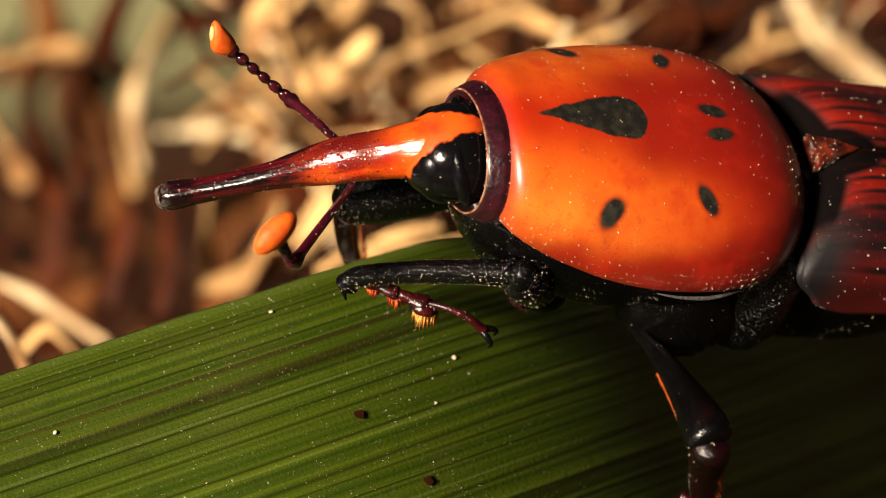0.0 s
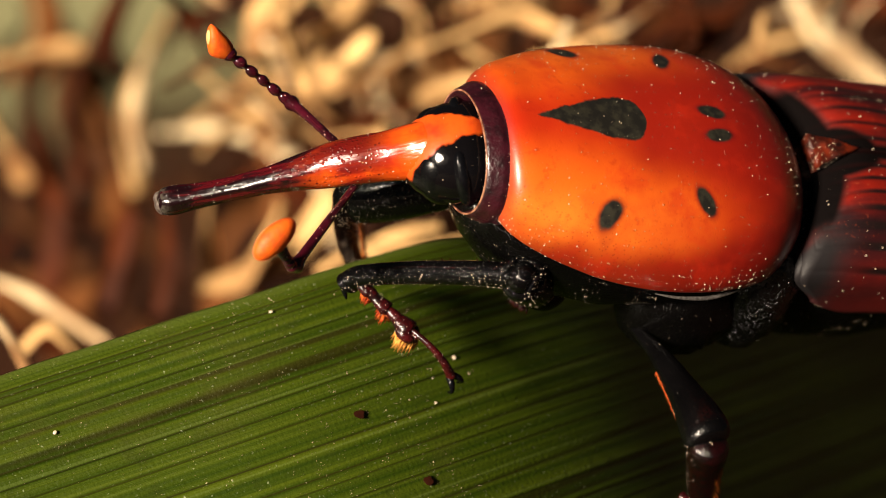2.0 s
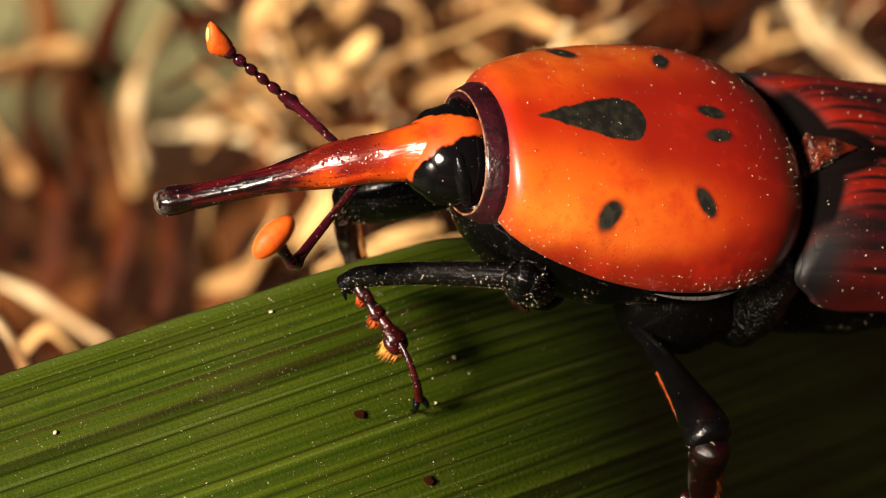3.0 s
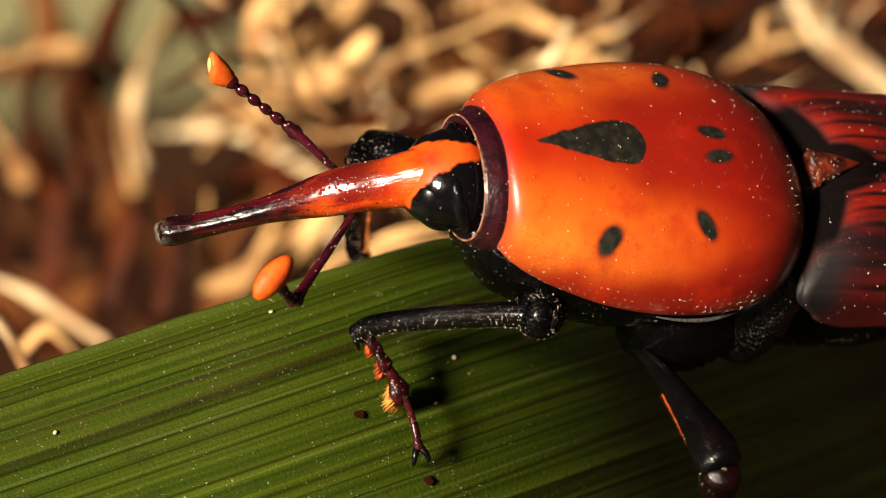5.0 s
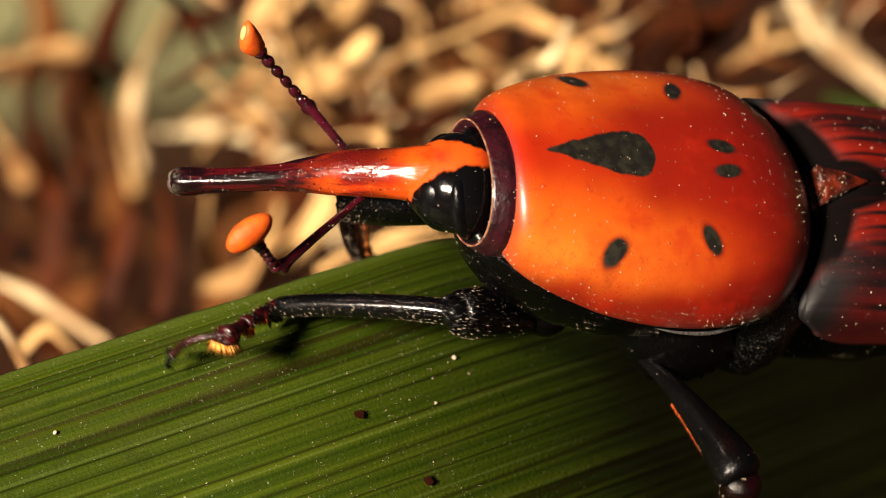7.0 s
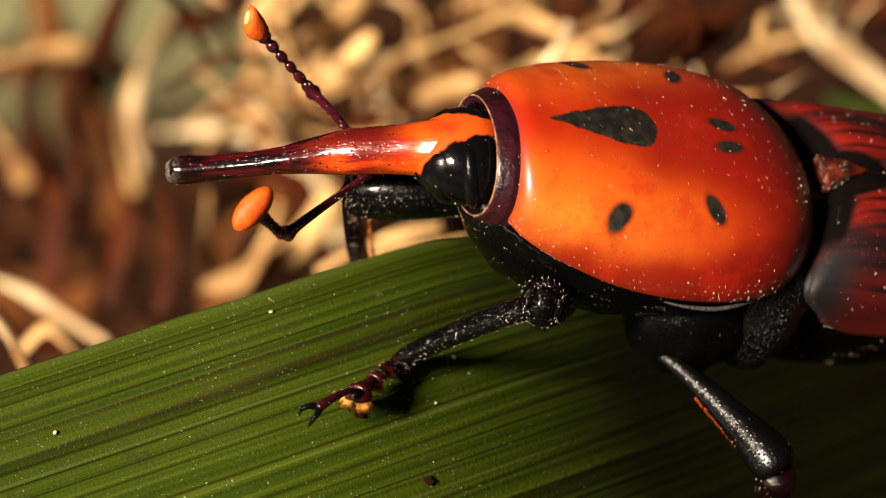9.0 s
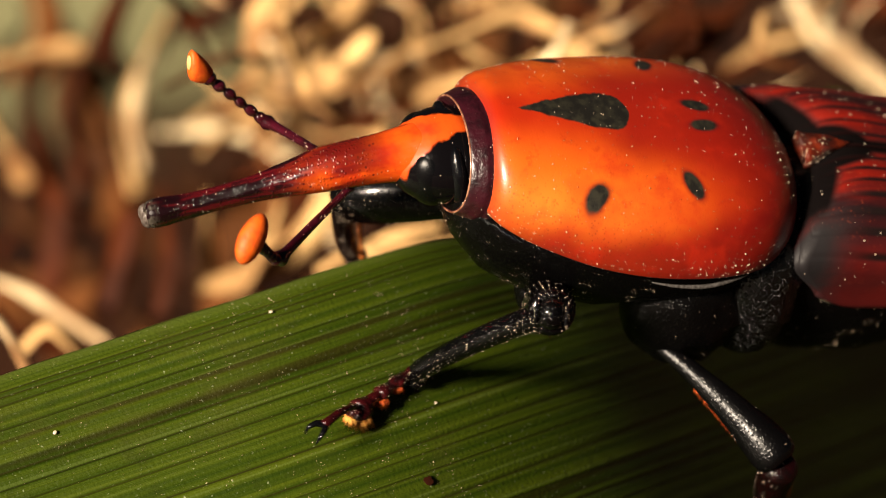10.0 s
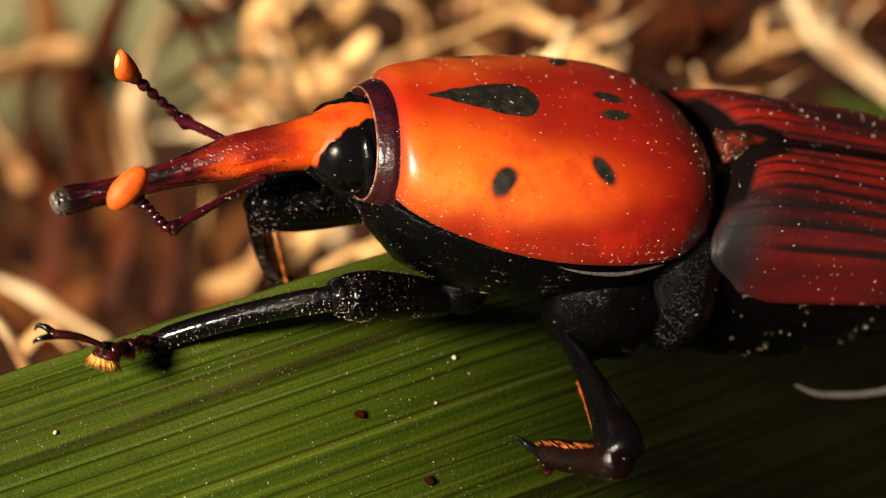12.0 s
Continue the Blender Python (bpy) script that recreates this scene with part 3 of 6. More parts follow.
palm_leaf = make_leaf()
TO_STAGE = STAGE.inverted() @ palm_leaf.matrix_world
BLADE_TOP = [(p.x * 88.9 / (88.9 - p.z), p.y * 88.9 / (88.9 - p.z), p.z)
             for p in ((TO_STAGE @ q.co) / MM for q in palm_leaf.children[0].data.vertices[:191 * 241])]


def on_blade(u, v):
    """The blade's surface seen at u, v of the focal plane's scale."""
    near = min(BLADE_TOP, key=lambda p: (p[0] - u) ** 2 + (p[1] - v) ** 2)
    k = (88.9 - near[2]) / 88.9
    return Vector((u * k, v * k, near[2]))


def make_debris(u, v, size, material, label):
    """A crumb that lies on the leaf."""
    rng = random.Random(int((u * 31 + v * 17) * 100))
    bm = blob((0, 0, 0), (size, size * 0.8, size * (0.08 if material == FLECK else 0.35)), seg=22)
    for p in bm.verts:
        p.co *= 1 + 0.7 * noise.noise(p.co * 4200 + Vector((u, v, 0)))
    ob = new("leaf_crumb", mesh_of("leaf_crumb", bm, material))
    turn = Vector((0, 0, 1)).rotation_difference(STAGE.to_3x3() @ LEAF_N).to_matrix().to_4x4()
    ob.matrix_world = Matrix.Translation(STAGE @ ((on_blade(u, v) + LEAF_N * size * 0.1) * MM)) @ turn @ Matrix.Rotation(rng.uniform(0, 6), 4, "Z")
    return tagged(ob, label, "crumb", "crumbs on the leaf")


for u, v, size in ((-2.94, -5.84, 0.2), (-0.48, -8.18, 0.2), (-2.9, -5.5, 0.09)):
    make_debris(u, v, size, FLECK, "dark brown crumb lying on the leaf")
for u, v, size in ((-3.88, -1.48, 0.16), (-6.08, -2.22, 0.07), (-0.38, -3.82, 0.08), (-13.75, -6.5, 0.08), (-12.6, -6.4, 0.09), (-0.25, -5.45, 0.07), (-3.65, -5.05, 0.07), (0.4, -3.85, 0.1)):
    make_debris(u, v, size, DUST, "pale sandy crumb lying on the leaf")


# ---- weevil ----
weevil = tagged(new("red_palm_weevil"), "orange-red weevil with black spots standing on a palm leaflet", "beetle")

PX = [-7.1, -6.9, -6.5, -5.8, -4.8, -3.4, -1.7, 0.0, 1.7, 3.2, 4.25, 4.95, 5.35, 5.6]
PW = [0.7, 1.9, 2.95, 3.8, 4.5, 4.9, 5.05, 4.95, 4.65, 4.2, 3.75, 3.35, 2.95, 2.3]
PZ = [0.3, 0.2, 0.1, 0.05, 0.0, 0.0, 0.0, 0.0, 0.1, 0.3, 0.45, 0.6, 0.7, 0.8]
PH = [0.45, 1.15, 1.75, 2.25, 2.7, 3.0, 3.1, 3.1, 3.0, 2.8, 2.6, 2.4, 2.15, 1.7]


def make_thorax():
    xs = [PX[0] + (PX[-1] - PX[0]) * (0.5 - 0.5 * math.cos(math.pi * i / 56)) for i in range(57)]
    rings = [ring(x, smooth_spread(PX, PW, x), smooth_spread(PX, PZ, x), smooth_spread(PX, PH, x), 0.45, 72, 2.15) for x in xs]
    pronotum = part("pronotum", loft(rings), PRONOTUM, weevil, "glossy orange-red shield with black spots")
    grains(pronotum, 1050, (0.01, 0.03), 11, lambda c, nn: c.z > 0.2)
    # pale grains along the lower rim imitate the glint of its pits
    grains(pronotum, 800, (0.012, 0.026), 17, lambda c, nn: -0.2 < c.z < 0.9 and c.y > 0)
    rim = [ring(x, r, 0.78, r * 0.74, r * 0.8, 64) for x, r in
           ((4.9, 2.6), (5.2, 2.7), (5.36, 2.71), (5.46, 2.65), (5.52, 2.62), (5.6, 2.63), (5.72, 2.6), (5.88, 2.5), (6.02, 2.42), (6.14, 2.36),
            (6.2, 2.3), (6.22, 2.24), (6.17, 2.16), (5.7, 2.0))]
    collar = part("collar", loft(rim), COLLAR, weevil, "dark purple ring collar")
    grains(collar, 300, (0.012, 0.03), 12)
    hoop = ring(6.2, 2.27, 0.78, 2.27 * 0.74, 2.27 * 0.8, 48)
    part("collar_rim", tube(hoop + hoop[:1], lambda t: 0.04, sides=8), RIM_TAN, weevil, "thin amber front rim of the collar")
    lip = bend([(-0.5, 4.86, -0.42), (-1.5, 4.96, -0.5), (-2.6, 4.95, -0.5), (-3.6, 4.75, -0.44), (-4.5, 4.45, -0.36)], 24)
    part("shield_lip", tube(lip, lambda t: 0.02 + 0.06 * math.sin(math.pi * t), sides=12), LIP, weevil, "grey polished lip under the shield")
    under = [ring(x, w, zc, 0.4, d, 48, 2.3) for x, w, zc, d in
             ((6.2, 1.9, 0.2, 1.3), (5.5, 2.6, 0.1, 2.4), (4.4, 3.35, -0.1, 3.3), (2.6, 4.1, -0.25, 3.9), (0.5, 4.6, -0.25, 4.0),
              (-1.5, 4.75, -0.25, 3.4), (-3.6, 4.6, -0.25, 3.3), (-5.5, 3.9, -0.2, 3.0), (-6.8, 2.6, -0.2, 2.6))]
    prosternum = part("prosternum", loft(under), BLACK_PITTED, weevil, "pitted black underside")
    grains(prosternum, 760, (0.009, 0.02), 13, lambda c, nn: c.y > 0 and c.x > -2)
    mid = [ring(x, w, zc, t, d, 48, 2.2) for x, w, zc, t, d in
           ((-3.6, 2.6, -1.2, 1.0, 4.0), (-4.6, 3.2, -1.2, 1.0, 4.9), (-6.0, 3.7, -0.9, 1.9, 6.0), (-7.6, 4.0, -0.8, 2.0, 6.6), (-9.4, 4.2, -1.0, 1.8, 6.7),
            (-12, 4.25, -1.2, 1.6, 6.5), (-16, 3.7, -1.2, 1.3, 5.4), (-19.5, 2.4, -1.2, 1.0, 3.2), (-21.5, 1.2, -1.2, 0.6, 1.2))]
    abdomen = part("abdomen", loft(mid), BLACK_PITTED, weevil, "pitted black hind body")
    grains(abdomen, 520, (0.014, 0.042), 14, lambda c, nn: c.y > 0)
    for y in (2.3, -1.6):
        hip = blob((1.75 if y > 0 else 3.0, y, -3.75 if y > 0 else -2.8), (1.05, 1.05, 1.05), seg=30, lump=0.1)
        part("front_coxa", hip, BLACK_PITTED, weevil)
    # side plate behind the shield; grains here and on the coxa stand in for glints
    plate = blob((-6.0, 3.35, -2.6), (1.55, 1.5, 2.9), seg=36, turn=Matrix.Rotation(0.12, 4, "Y"), lump=0.3)
    grains(part("side_plate", plate, BEADED, weevil, "beaded grey-black side plate"), 90, (0.008, 0.016), 16)
    shank = blob((-3.6, 3.0, -3.5), (2.4, 1.9, 2.5), seg=40, turn=Matrix.Rotation(0.2, 4, "Y"), lump=0.35)
    coxa = part("middle_coxa", shank, BLACK_PITTED, weevil)
    grains(coxa, 90, (0.008, 0.018), 15)


def make_elytra():
    xs = [-7.9 - 13.9 * (i / 60) for i in range(61)]
    for side in (1, -1):
        rings = []
        for x in xs:
            t = (-7.9 - x) / 13.9
            w = 4.5 * min(1.0, (t / 0.03) ** 0.4 if t > 0 else 0.05) * (1 - 0.5 * max(0, t - 0.35) ** 2 / 0.42) + 0.05
            topz = 2.05 - 1.3 * t - 0.6 * max(0.0, t - 0.3) ** 1.5 - 0.9 * (max(0.0, 0.14 - t) / 0.14) ** 2
            low = -2.3 + 0.3 * t + 1.1 * max(0.0, 1 - t / 0.16) ** 2
            out, inner = [], []
            n = 90
            for k in range(n + 1):
                f = k / n
                ang = f * radians(112)
                y = w * math.sin(min(ang, math.pi / 2)) - (0.25 * w * (1 - math.cos(max(0, ang - math.pi / 2))))
                z = low + (topz - low) * (math.cos(ang * 0.8) ** 0.62 if ang * 0.8 < math.pi / 2 else 0)
                groove = 0.09 * min(1.0, t / 0.12) * (1 - min(1.0, abs(math.sin(math.pi * y / 0.62)) * 2.2)) if 0.02 < f < 0.9 else 0
                z += 0.85 * (1 - t) ** 4 * min(1.0, t / 0.2) * math.sin(math.pi * min(1.0, y / 4.4)) ** 2
                lead = 2.35 * (y / 4.35) ** 1.5 * (1 - t) ** 4 * (1 - 0.75 * (max(0.0, f - 0.68) / 0.32) ** 2)
                out.append((x + lead, side * (y + 0.03), z - groove))
                inner.append((x + lead, side * max(0.03, y - 0.22), z - 0.25))
            rings.append(out + inner[::-1])
        name = "wing_case"
        case = part(name, loft(rings), ELYTRON, weevil, "dark red ribbed wing case with black furrows")
        grains(case, 480, (0.016, 0.04), 20 + side)
    tri = bmesh.new()
    tops = [(-7.5, 0.6, 1.7), (-7.5, -0.8, 1.7), (-9.5, -0.1, 2.02), (-8.2, -0.1, 1.9)]
    lows = [(x, y, 0.9) for x, y, z in tops[:3]]
    a = [tri.verts.new(Vector(p) * MM) for p in tops]
    b = [tri.verts.new(Vector(p) * MM) for p in lows]
    for i in range(3):
        j = (i + 1) % 3
        tri.faces.new((a[i], a[j], a[3]))
        tri.faces.new((b[j], b[i], a[i])), tri.faces.new((b[j], a[i], a[j]))
    tri.faces.new(b)
    bmesh.ops.subdivide_edges(tri, edges=tri.edges, cuts=5, smooth=0.3, use_grid_fill=True)
    for p in tri.verts:
        p.co += Vector((0.3, 0.3, 1)) * (0.22 * MM * noise.noise(p.co * 2600))
    grains(part("scutellum", tri, SCUTUM, weevil, "small orange-brown triangular plate"), 240, (0.016, 0.04), 23, lambda c, nn: c.x > -8.6)


def make_head():
    head = part("head", loft([ring(x, w, z, t, d, 48) for x, w, z, t, d in
                              ((-1.0, 1.6, 0.0, 1.2, 1.5), (-0.3, 1.86, 0.0, 1.45, 1.7), (0.4, 1.82, 0.05, 1.45, 1.7), (0.9, 1.7, 0.08, 1.38, 1.6),
                               (1.4, 1.46, 0.1, 1.08, 1.4), (1.8, 1.12, 0.12, 0.84, 1.1), (2.1, 0.74, 0.16, 0.6, 0.78), (2.25, 0.4, 0.28, 0.4, 0.4))]),
                HEAD, weevil, "orange forehead between black cheeks")
    grains(head, 110, (0.016, 0.034), 33)
    for side in (1, -1):
        turn = Matrix.Rotation(side * -0.42, 4, "Z")
        part("eye", blob((0.84, side * 0.88, -0.02), (0.86, 0.8, 1.2), seg=48, turn=turn), EYE_FACETS, head, "shiny black compound eye")
        part("temple", blob((-0.05, side * 1.04, -0.1), (0.5, 0.92, 1.36), seg=36, lump=0.1), BLACK_SHINY, head)
    xs = [0.6, 1.5, 2.4, 3.4, 4.2, 5.0, 5.8, 6.6, 7.6, 8.6, 9.5, 10.2, 10.55, 10.7]
    ry = [1.25, 1.02, 0.88, 0.83, 0.8, 0.69, 0.57, 0.47, 0.42, 0.41, 0.44, 0.5, 0.46, 0.3]
    zc = [0.2, 0.34, 0.42, 0.46, 0.46, 0.42, 0.34, 0.24, 0.14, 0.06, 0.02, 0.0, -0.02, -0.04]
    fine = [0.6 + 10.1 * i / 110 for i in range(111)]
    n = 48

    def keel(x, i):
        """Low lengthwise ridges on the snout, and its uneven skin."""
        a = 2 * math.pi * i / n
        fade = min(1.0, max(0.0, (x - 3.6) / 2.2)) * min(1.0, max(0.0, (10.5 - x) / 0.5))
        ridge = 0.045 * fade * (math.cos(4 * a - math.pi) + 0.5 * math.cos(9 * a))
        return 1 + ridge + 0.03 * noise.noise((x * 1.3, 2 * math.cos(a), 2 * math.sin(a)))

    rings = []
    for x in fine:
        r, mid = smooth_spread(xs, ry, x), smooth_spread(xs, zc, x)
        base = ring(x, r, mid, r * 1.02, r * 0.95, n)
        rings.append([(x, y * keel(x, i), mid + (z - mid) * keel(x, i)) for i, (_, y, z) in enumerate(base)])
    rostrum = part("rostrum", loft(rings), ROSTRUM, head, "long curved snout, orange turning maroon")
    grains(rostrum, 380, (0.01, 0.024), 31, parent=head)
    jaws = bmesh.new()
    for side in (1, -1):
        blob((10.6, side * 0.16, -0.05), (0.26, 0.26, 0.36), jaws, 20, lump=0.09)
    part("mandibles", jaws, JAW, head, "small grey-brown jaws at the snout tip")
    return head


def make_antenna(side_name):
    shaft = bend([(-0.55, 0, 0), (1.2, 0, 0.05), (2.6, 0, 0.05), (3.6, 0, 0)], 30)
    scape = part("scape", tube(shaft, lambda t: 0.125 + 0.07 * t + 0.1 * math.exp(-((t - 0.93) / 0.08) ** 2) + 0.06 * math.exp(-(t / 0.04) ** 2), sides=16), ANTENNA, weevil)
    grains(scape, 90, (0.012, 0.026), 61)
    beads = bmesh.new()
    n = 6
    end = 1.75 if side_name == "near" else 3.05
    gap = (end - 0.25) / (n - 1)
    for i, (long, fat) in enumerate(((1.1, 0.215), (1.2, 0.2), (0.95, 0.185), (0.95, 0.195), (1.0, 0.215), (1.1, 0.26))):
        blob((0.2 + gap * i, 0, 0), (gap * 0.5 * long, fat, fat), beads, 18, lump=0.03)
    tube([(0, 0, 0), (end * 0.5, 0, 0), (end, 0, 0)], lambda t: 0.1, beads, 10)
    funicle = part("funicle", beads, ANTENNA, weevil, "beaded maroon antenna")
    grains(funicle, 40, (0.012, 0.024), 62)
    if side_name == "near":
        part("club", blob((2.3, 0, 0), (0.5, 0.42, 0.9), seg=28, lump=0.05), CLUB, funicle, "orange oval antenna club")
    else:
        cone = loft([[(x + lean * r * math.sin(a), r * 0.75 * math.cos(a), r * math.sin(a)) for a in (2 * math.pi * k / 20 for k in range(20))]
                     for x, r, lean in ((2.95, 0.2, 0), (3.1, 0.32, 0), (3.4, 0.41, 0.2), (3.7, 0.45, 0.5), (3.9, 0.42, 0.75), (3.98, 0.3, 0.8))])
        club = part("club", cone, CLUB, funicle, "orange antenna club with cream tip")
        part("club_tip", blob((3.99, 0, 0), (0.06, 0.17, 0.27), seg=16, turn=Matrix.Rotation(0.68, 4, "Y")), CLUB_TIP, funicle)
    return scape, funicle


def make_fore_leg(with_foot):
    rng = random.Random(8)
    fat, comb, hair_count, span = (1.05, TARSUS, 40, 4.6) if with_foot else (1.3, FRINGE, 320, 5.6)
    femur = part("front_femur", tube(bend([(0, 0, 0), (span * 0.36, 0, 0.15), (span * 0.75, 0, 0.1), (span, 0, 0)], 36),
                                     lambda t: fat * smooth_spread([0, 0.2, 0.6, 0.85, 0.95, 1.0], [0.5, 0.68, 0.88, 0.82, 0.72, 0.5], t), sides=24), BLACK, weevil)
    part("knee", blob((span - 0.05, 0, 0), (0.58, 0.56, 0.58), seg=24), BLACK, femur)
    sockets = bmesh.new()
    for y in (0.5, -0.5):
        blob((span, y, 0), (0.24, 0.12, 0.24), sockets, 18)
        loop = [(span + 0.38 * math.cos(a), y * 1.04, 0.38 * math.sin(a)) for a in (2 * math.pi * k / 24 for k in range(25))]
        tube(loop, lambda t: 0.07, sockets, 8)
    grains(part("knee_socket", sockets, BLACK_SHINY, femur), 110, (0.015, 0.035), 44)
    grains(femur, 240, (0.012, 0.03), 41, lambda c, nn: c.x > 1.5)
    hairs = []
    for _ in range(hair_count):
        x, y = rng.uniform(span * 0.36, span * (0.7 if with_foot else 0.92)), rng.uniform(-0.3, 0.3)
        reach = 0.86 * fat + (rng.uniform(0.0, 0.08) if with_foot else rng.uniform(0.05, 0.25))
        hairs.append(((x, y, -0.66 * fat), (x + rng.uniform(0, 0.2), y * 1.3, -reach)))
    part("femoral_fringe", bristles(hairs), comb, femur, "reddish bristle fringe")
    line = bend([(0, 0, 0), (1.5, 0, 0.12), (4, 0, 0.12), (5.9, 0, 0.0), (6.6, 0, -0.14), (6.95, 0, -0.42)], 48)
    tibia = part("front_tibia", tube(line, lambda t: smooth_spread([0, 0.1, 0.5, 0.85, 0.95, 1.0], [0.42, 0.45, 0.4, 0.38, 0.44, 0.24], t), sides=28), BLACK, weevil)
    grains(tibia, 420, (0.01, 0.026), 42, lambda c, nn: nn.z < 0.6)
    grains(tibia, 120, (0.01, 0.02), 43)
    hook = tube(bend([(6.6, 0, -0.1), (7.05, 0, -0.4), (7.1, 0, -1.0)], 12), lambda t: 0.26 * (1 - t) + 0.03, sides=12)
    part("tibial_hook", hook, BLACK_SHINY, tibia)
    hairs = []
    for i in range(50 if with_foot else 200):
        x, y = (rng.uniform(0.3, 3.8), rng.uniform(-0.3, 0.3)) if with_foot else (rng.uniform(1.0, 6.2), rng.uniform(-0.3, 0.3))
        if with_foot:
            hairs.append(((x, y, 0.42), (x + rng.uniform(0.05, 0.25), y * 1.4, 0.54 + rng.uniform(-0.04, 0.06))))
        else:
            hairs.append(((x, y, -0.4), (x + rng.uniform(0, 0.15), y * 1.4, -0.5 - rng.uniform(0, 0.24))))
    part("tibial_fringe", bristles(hairs, thick=0.022), comb, tibia, "reddish bristle fringe")
    if not with_foot:
        return femur, tibia
    lobes = bmesh.new()
    tube(bend([(0, 0, 0), (1.2, 0, 0.05), (3.25, 0, 0)], 30), lambda t: 0.18 + 0.05 * math.sin(t * 19), lobes, 12)
    for x, s in ((0.6, 0.75), (1.45, 0.85), (2.55, 1.15)):
        cup = [(x - 0.42, 0.16), (x - 0.2, 0.24 * s), (x + 0.1, 0.32 * s), (x + 0.3, 0.36 * s), (x + 0.38, 0.28 * s)]
        loft([[(cx, r * 1.1 * math.cos(a), r * 0.85 * math.sin(a) + 0.02) for a in (2 * math.pi * k / 16 for k in range(16))] for cx, r in cup], lobes)
    for y in (0.2, -0.2):
        blob((2.85, y, -0.08), (0.42, 0.3, 0.26), lobes, 16)
    tarsus = part("front_tarsus", lobes, TARSUS, weevil, "dark red foot joints")
    grains(tarsus, 170, (0.012, 0.026), 45)
    for x, s, count, hue, text in ((0.95, 0.7, 110, RED_BRUSH, "red-orange bristle tuft"), (1.8, 0.85, 150, RED_BRUSH, "red-orange bristle tuft"),
                                   (2.9, 1.25, 340, BRUSH, "golden bristle pad")):
        brush = []
        for _ in range(count):
            a, r = rng.uniform(0, 6.28), 0.34 * math.sqrt(rng.random()) * s
            root = (x + r * math.cos(a), r * math.sin(a), -0.1 * s)
            brush.append((root, (root[0] + rng.uniform(-0.02, 0.16) * s, root[1] * 1.8, -0.1 * s - rng.uniform(0.26, 0.4) * s)))
        part("foot_brush", bristles(brush, thick=0.05), hue, tarsus, text)
    claw_line = tube(bend([(-0.4, 0, 0), (0.5, 0, 0.4), (1.4, 0, 0.42), (2.1, 0, 0.05)], 24), lambda t: 0.1 + 0.09 * t * t, sides=14)
    last = part("claw_joint", claw_line, TARSUS, weevil)
    grains(last, 40, (0.012, 0.024), 46)
    for y in (1, -1):
        hooked = tube(bend([(2.05, 0.06 * y, 0.05), (2.32, 0.2 * y, 0.04), (2.52, 0.28 * y, -0.16), (2.46, 0.26 * y, -0.5)], 16), lambda t: 0.13 * (1 - t) ** 0.7 + 0.015, sides=10)
        part("claw", hooked, BLACK_SHINY, last)
    return femur, tibia, tarsus, last


def make_mid_leg():
    rng = random.Random(9)
    along, girth = [0, 0.15, 0.5, 0.8, 0.93, 1.0], [0.1, 0.16, 0.4, 0.64, 0.62, 0.44]
    femur = part("middle_femur", tube(bend([(0, 0, 0), (2.5, 0, 0.25), (5.5, 0, 0.2), (7.3, 0, 0)], 40),
                                      lambda t: smooth_spread(along, girth, t), sides=28, flat=1.3), SATIN, weevil)
    hairs = []
    for _ in range(320):
        x = rng.uniform(3.2, 6.2)
        r = smooth_spread(along, girth, x / 7.3)
        y = rng.uniform(-0.18, 0.18)
        hairs.append(((x, y, 0.24 - r * 0.95), (x + rng.uniform(0, 0.2), y * 1.3, 0.17 - r * 1.05 - rng.uniform(0.0, 0.09))))
    part("femoral_fringe", bristles(hairs, thick=0.02), RED_BRUSH, femur, "orange bristle fringe")
    grains(femur, 70, (0.009, 0.022), 51)
    tibia = part("middle_tibia", tube(bend([(0, 0, 0), (1.2, 0, -0.12), (2.8, 0, -0.12), (4.2, 0, 0.15)], 30),
                                      lambda t: smooth_spread([0, 0.12, 0.5, 0.85, 1.0], [0.52, 0.7, 0.62, 0.5, 0.26], t), sides=24), SHIN, weevil)
    hairs = []
    for x in (rng.uniform(0.8, 3.8) for _ in range(70)):
        y = rng.uniform(-0.12, 0.12)
        hairs.append(((x, y, 0.36), (x + 0.25, y * 0.8, 0.58 + rng.uniform(0, 0.08))))
    part("tibial_fringe", bristles(hairs, thick=0.022), FRINGE, tibia, "orange bristle fringe")
    grains(tibia, 120, (0.01, 0.022), 52, lambda c, nn: nn.z < 0.3)
    hook = tube(bend([(3.9, 0, 0.1), (4.5, 0, 0.3), (4.8, 0, 0.85)], 12), lambda t: 0.26 * (1 - t) + 0.03, sides=12)
    part("tibial_hook", hook, BLACK_SHINY, tibia)
    foot = tube(bend([(3.8, 0, -0.1), (4.25, 0, -0.5), (4.5, 0, -1.0)], 16), lambda t: 0.18 + 0.05 * math.sin(14 * t), sides=14)
    part("middle_tarsus", foot, TARSUS, tibia, "dark red foot joints")
    return femur, tibia


make_thorax()
make_elytra()
HEAD_PART = make_head()
NEAR_SCAPE, NEAR_FUNICLE = make_antenna("near")
FAR_SCAPE, FAR_FUNICLE = make_antenna("far")
FORE_FEMUR, FORE_TIBIA, FORE_TARSUS, FORE_CLAW = make_fore_leg(True)
FAR_FEMUR, FAR_TIBIA = make_fore_leg(False)
MID_FEMUR, MID_TIBIA = make_mid_leg()
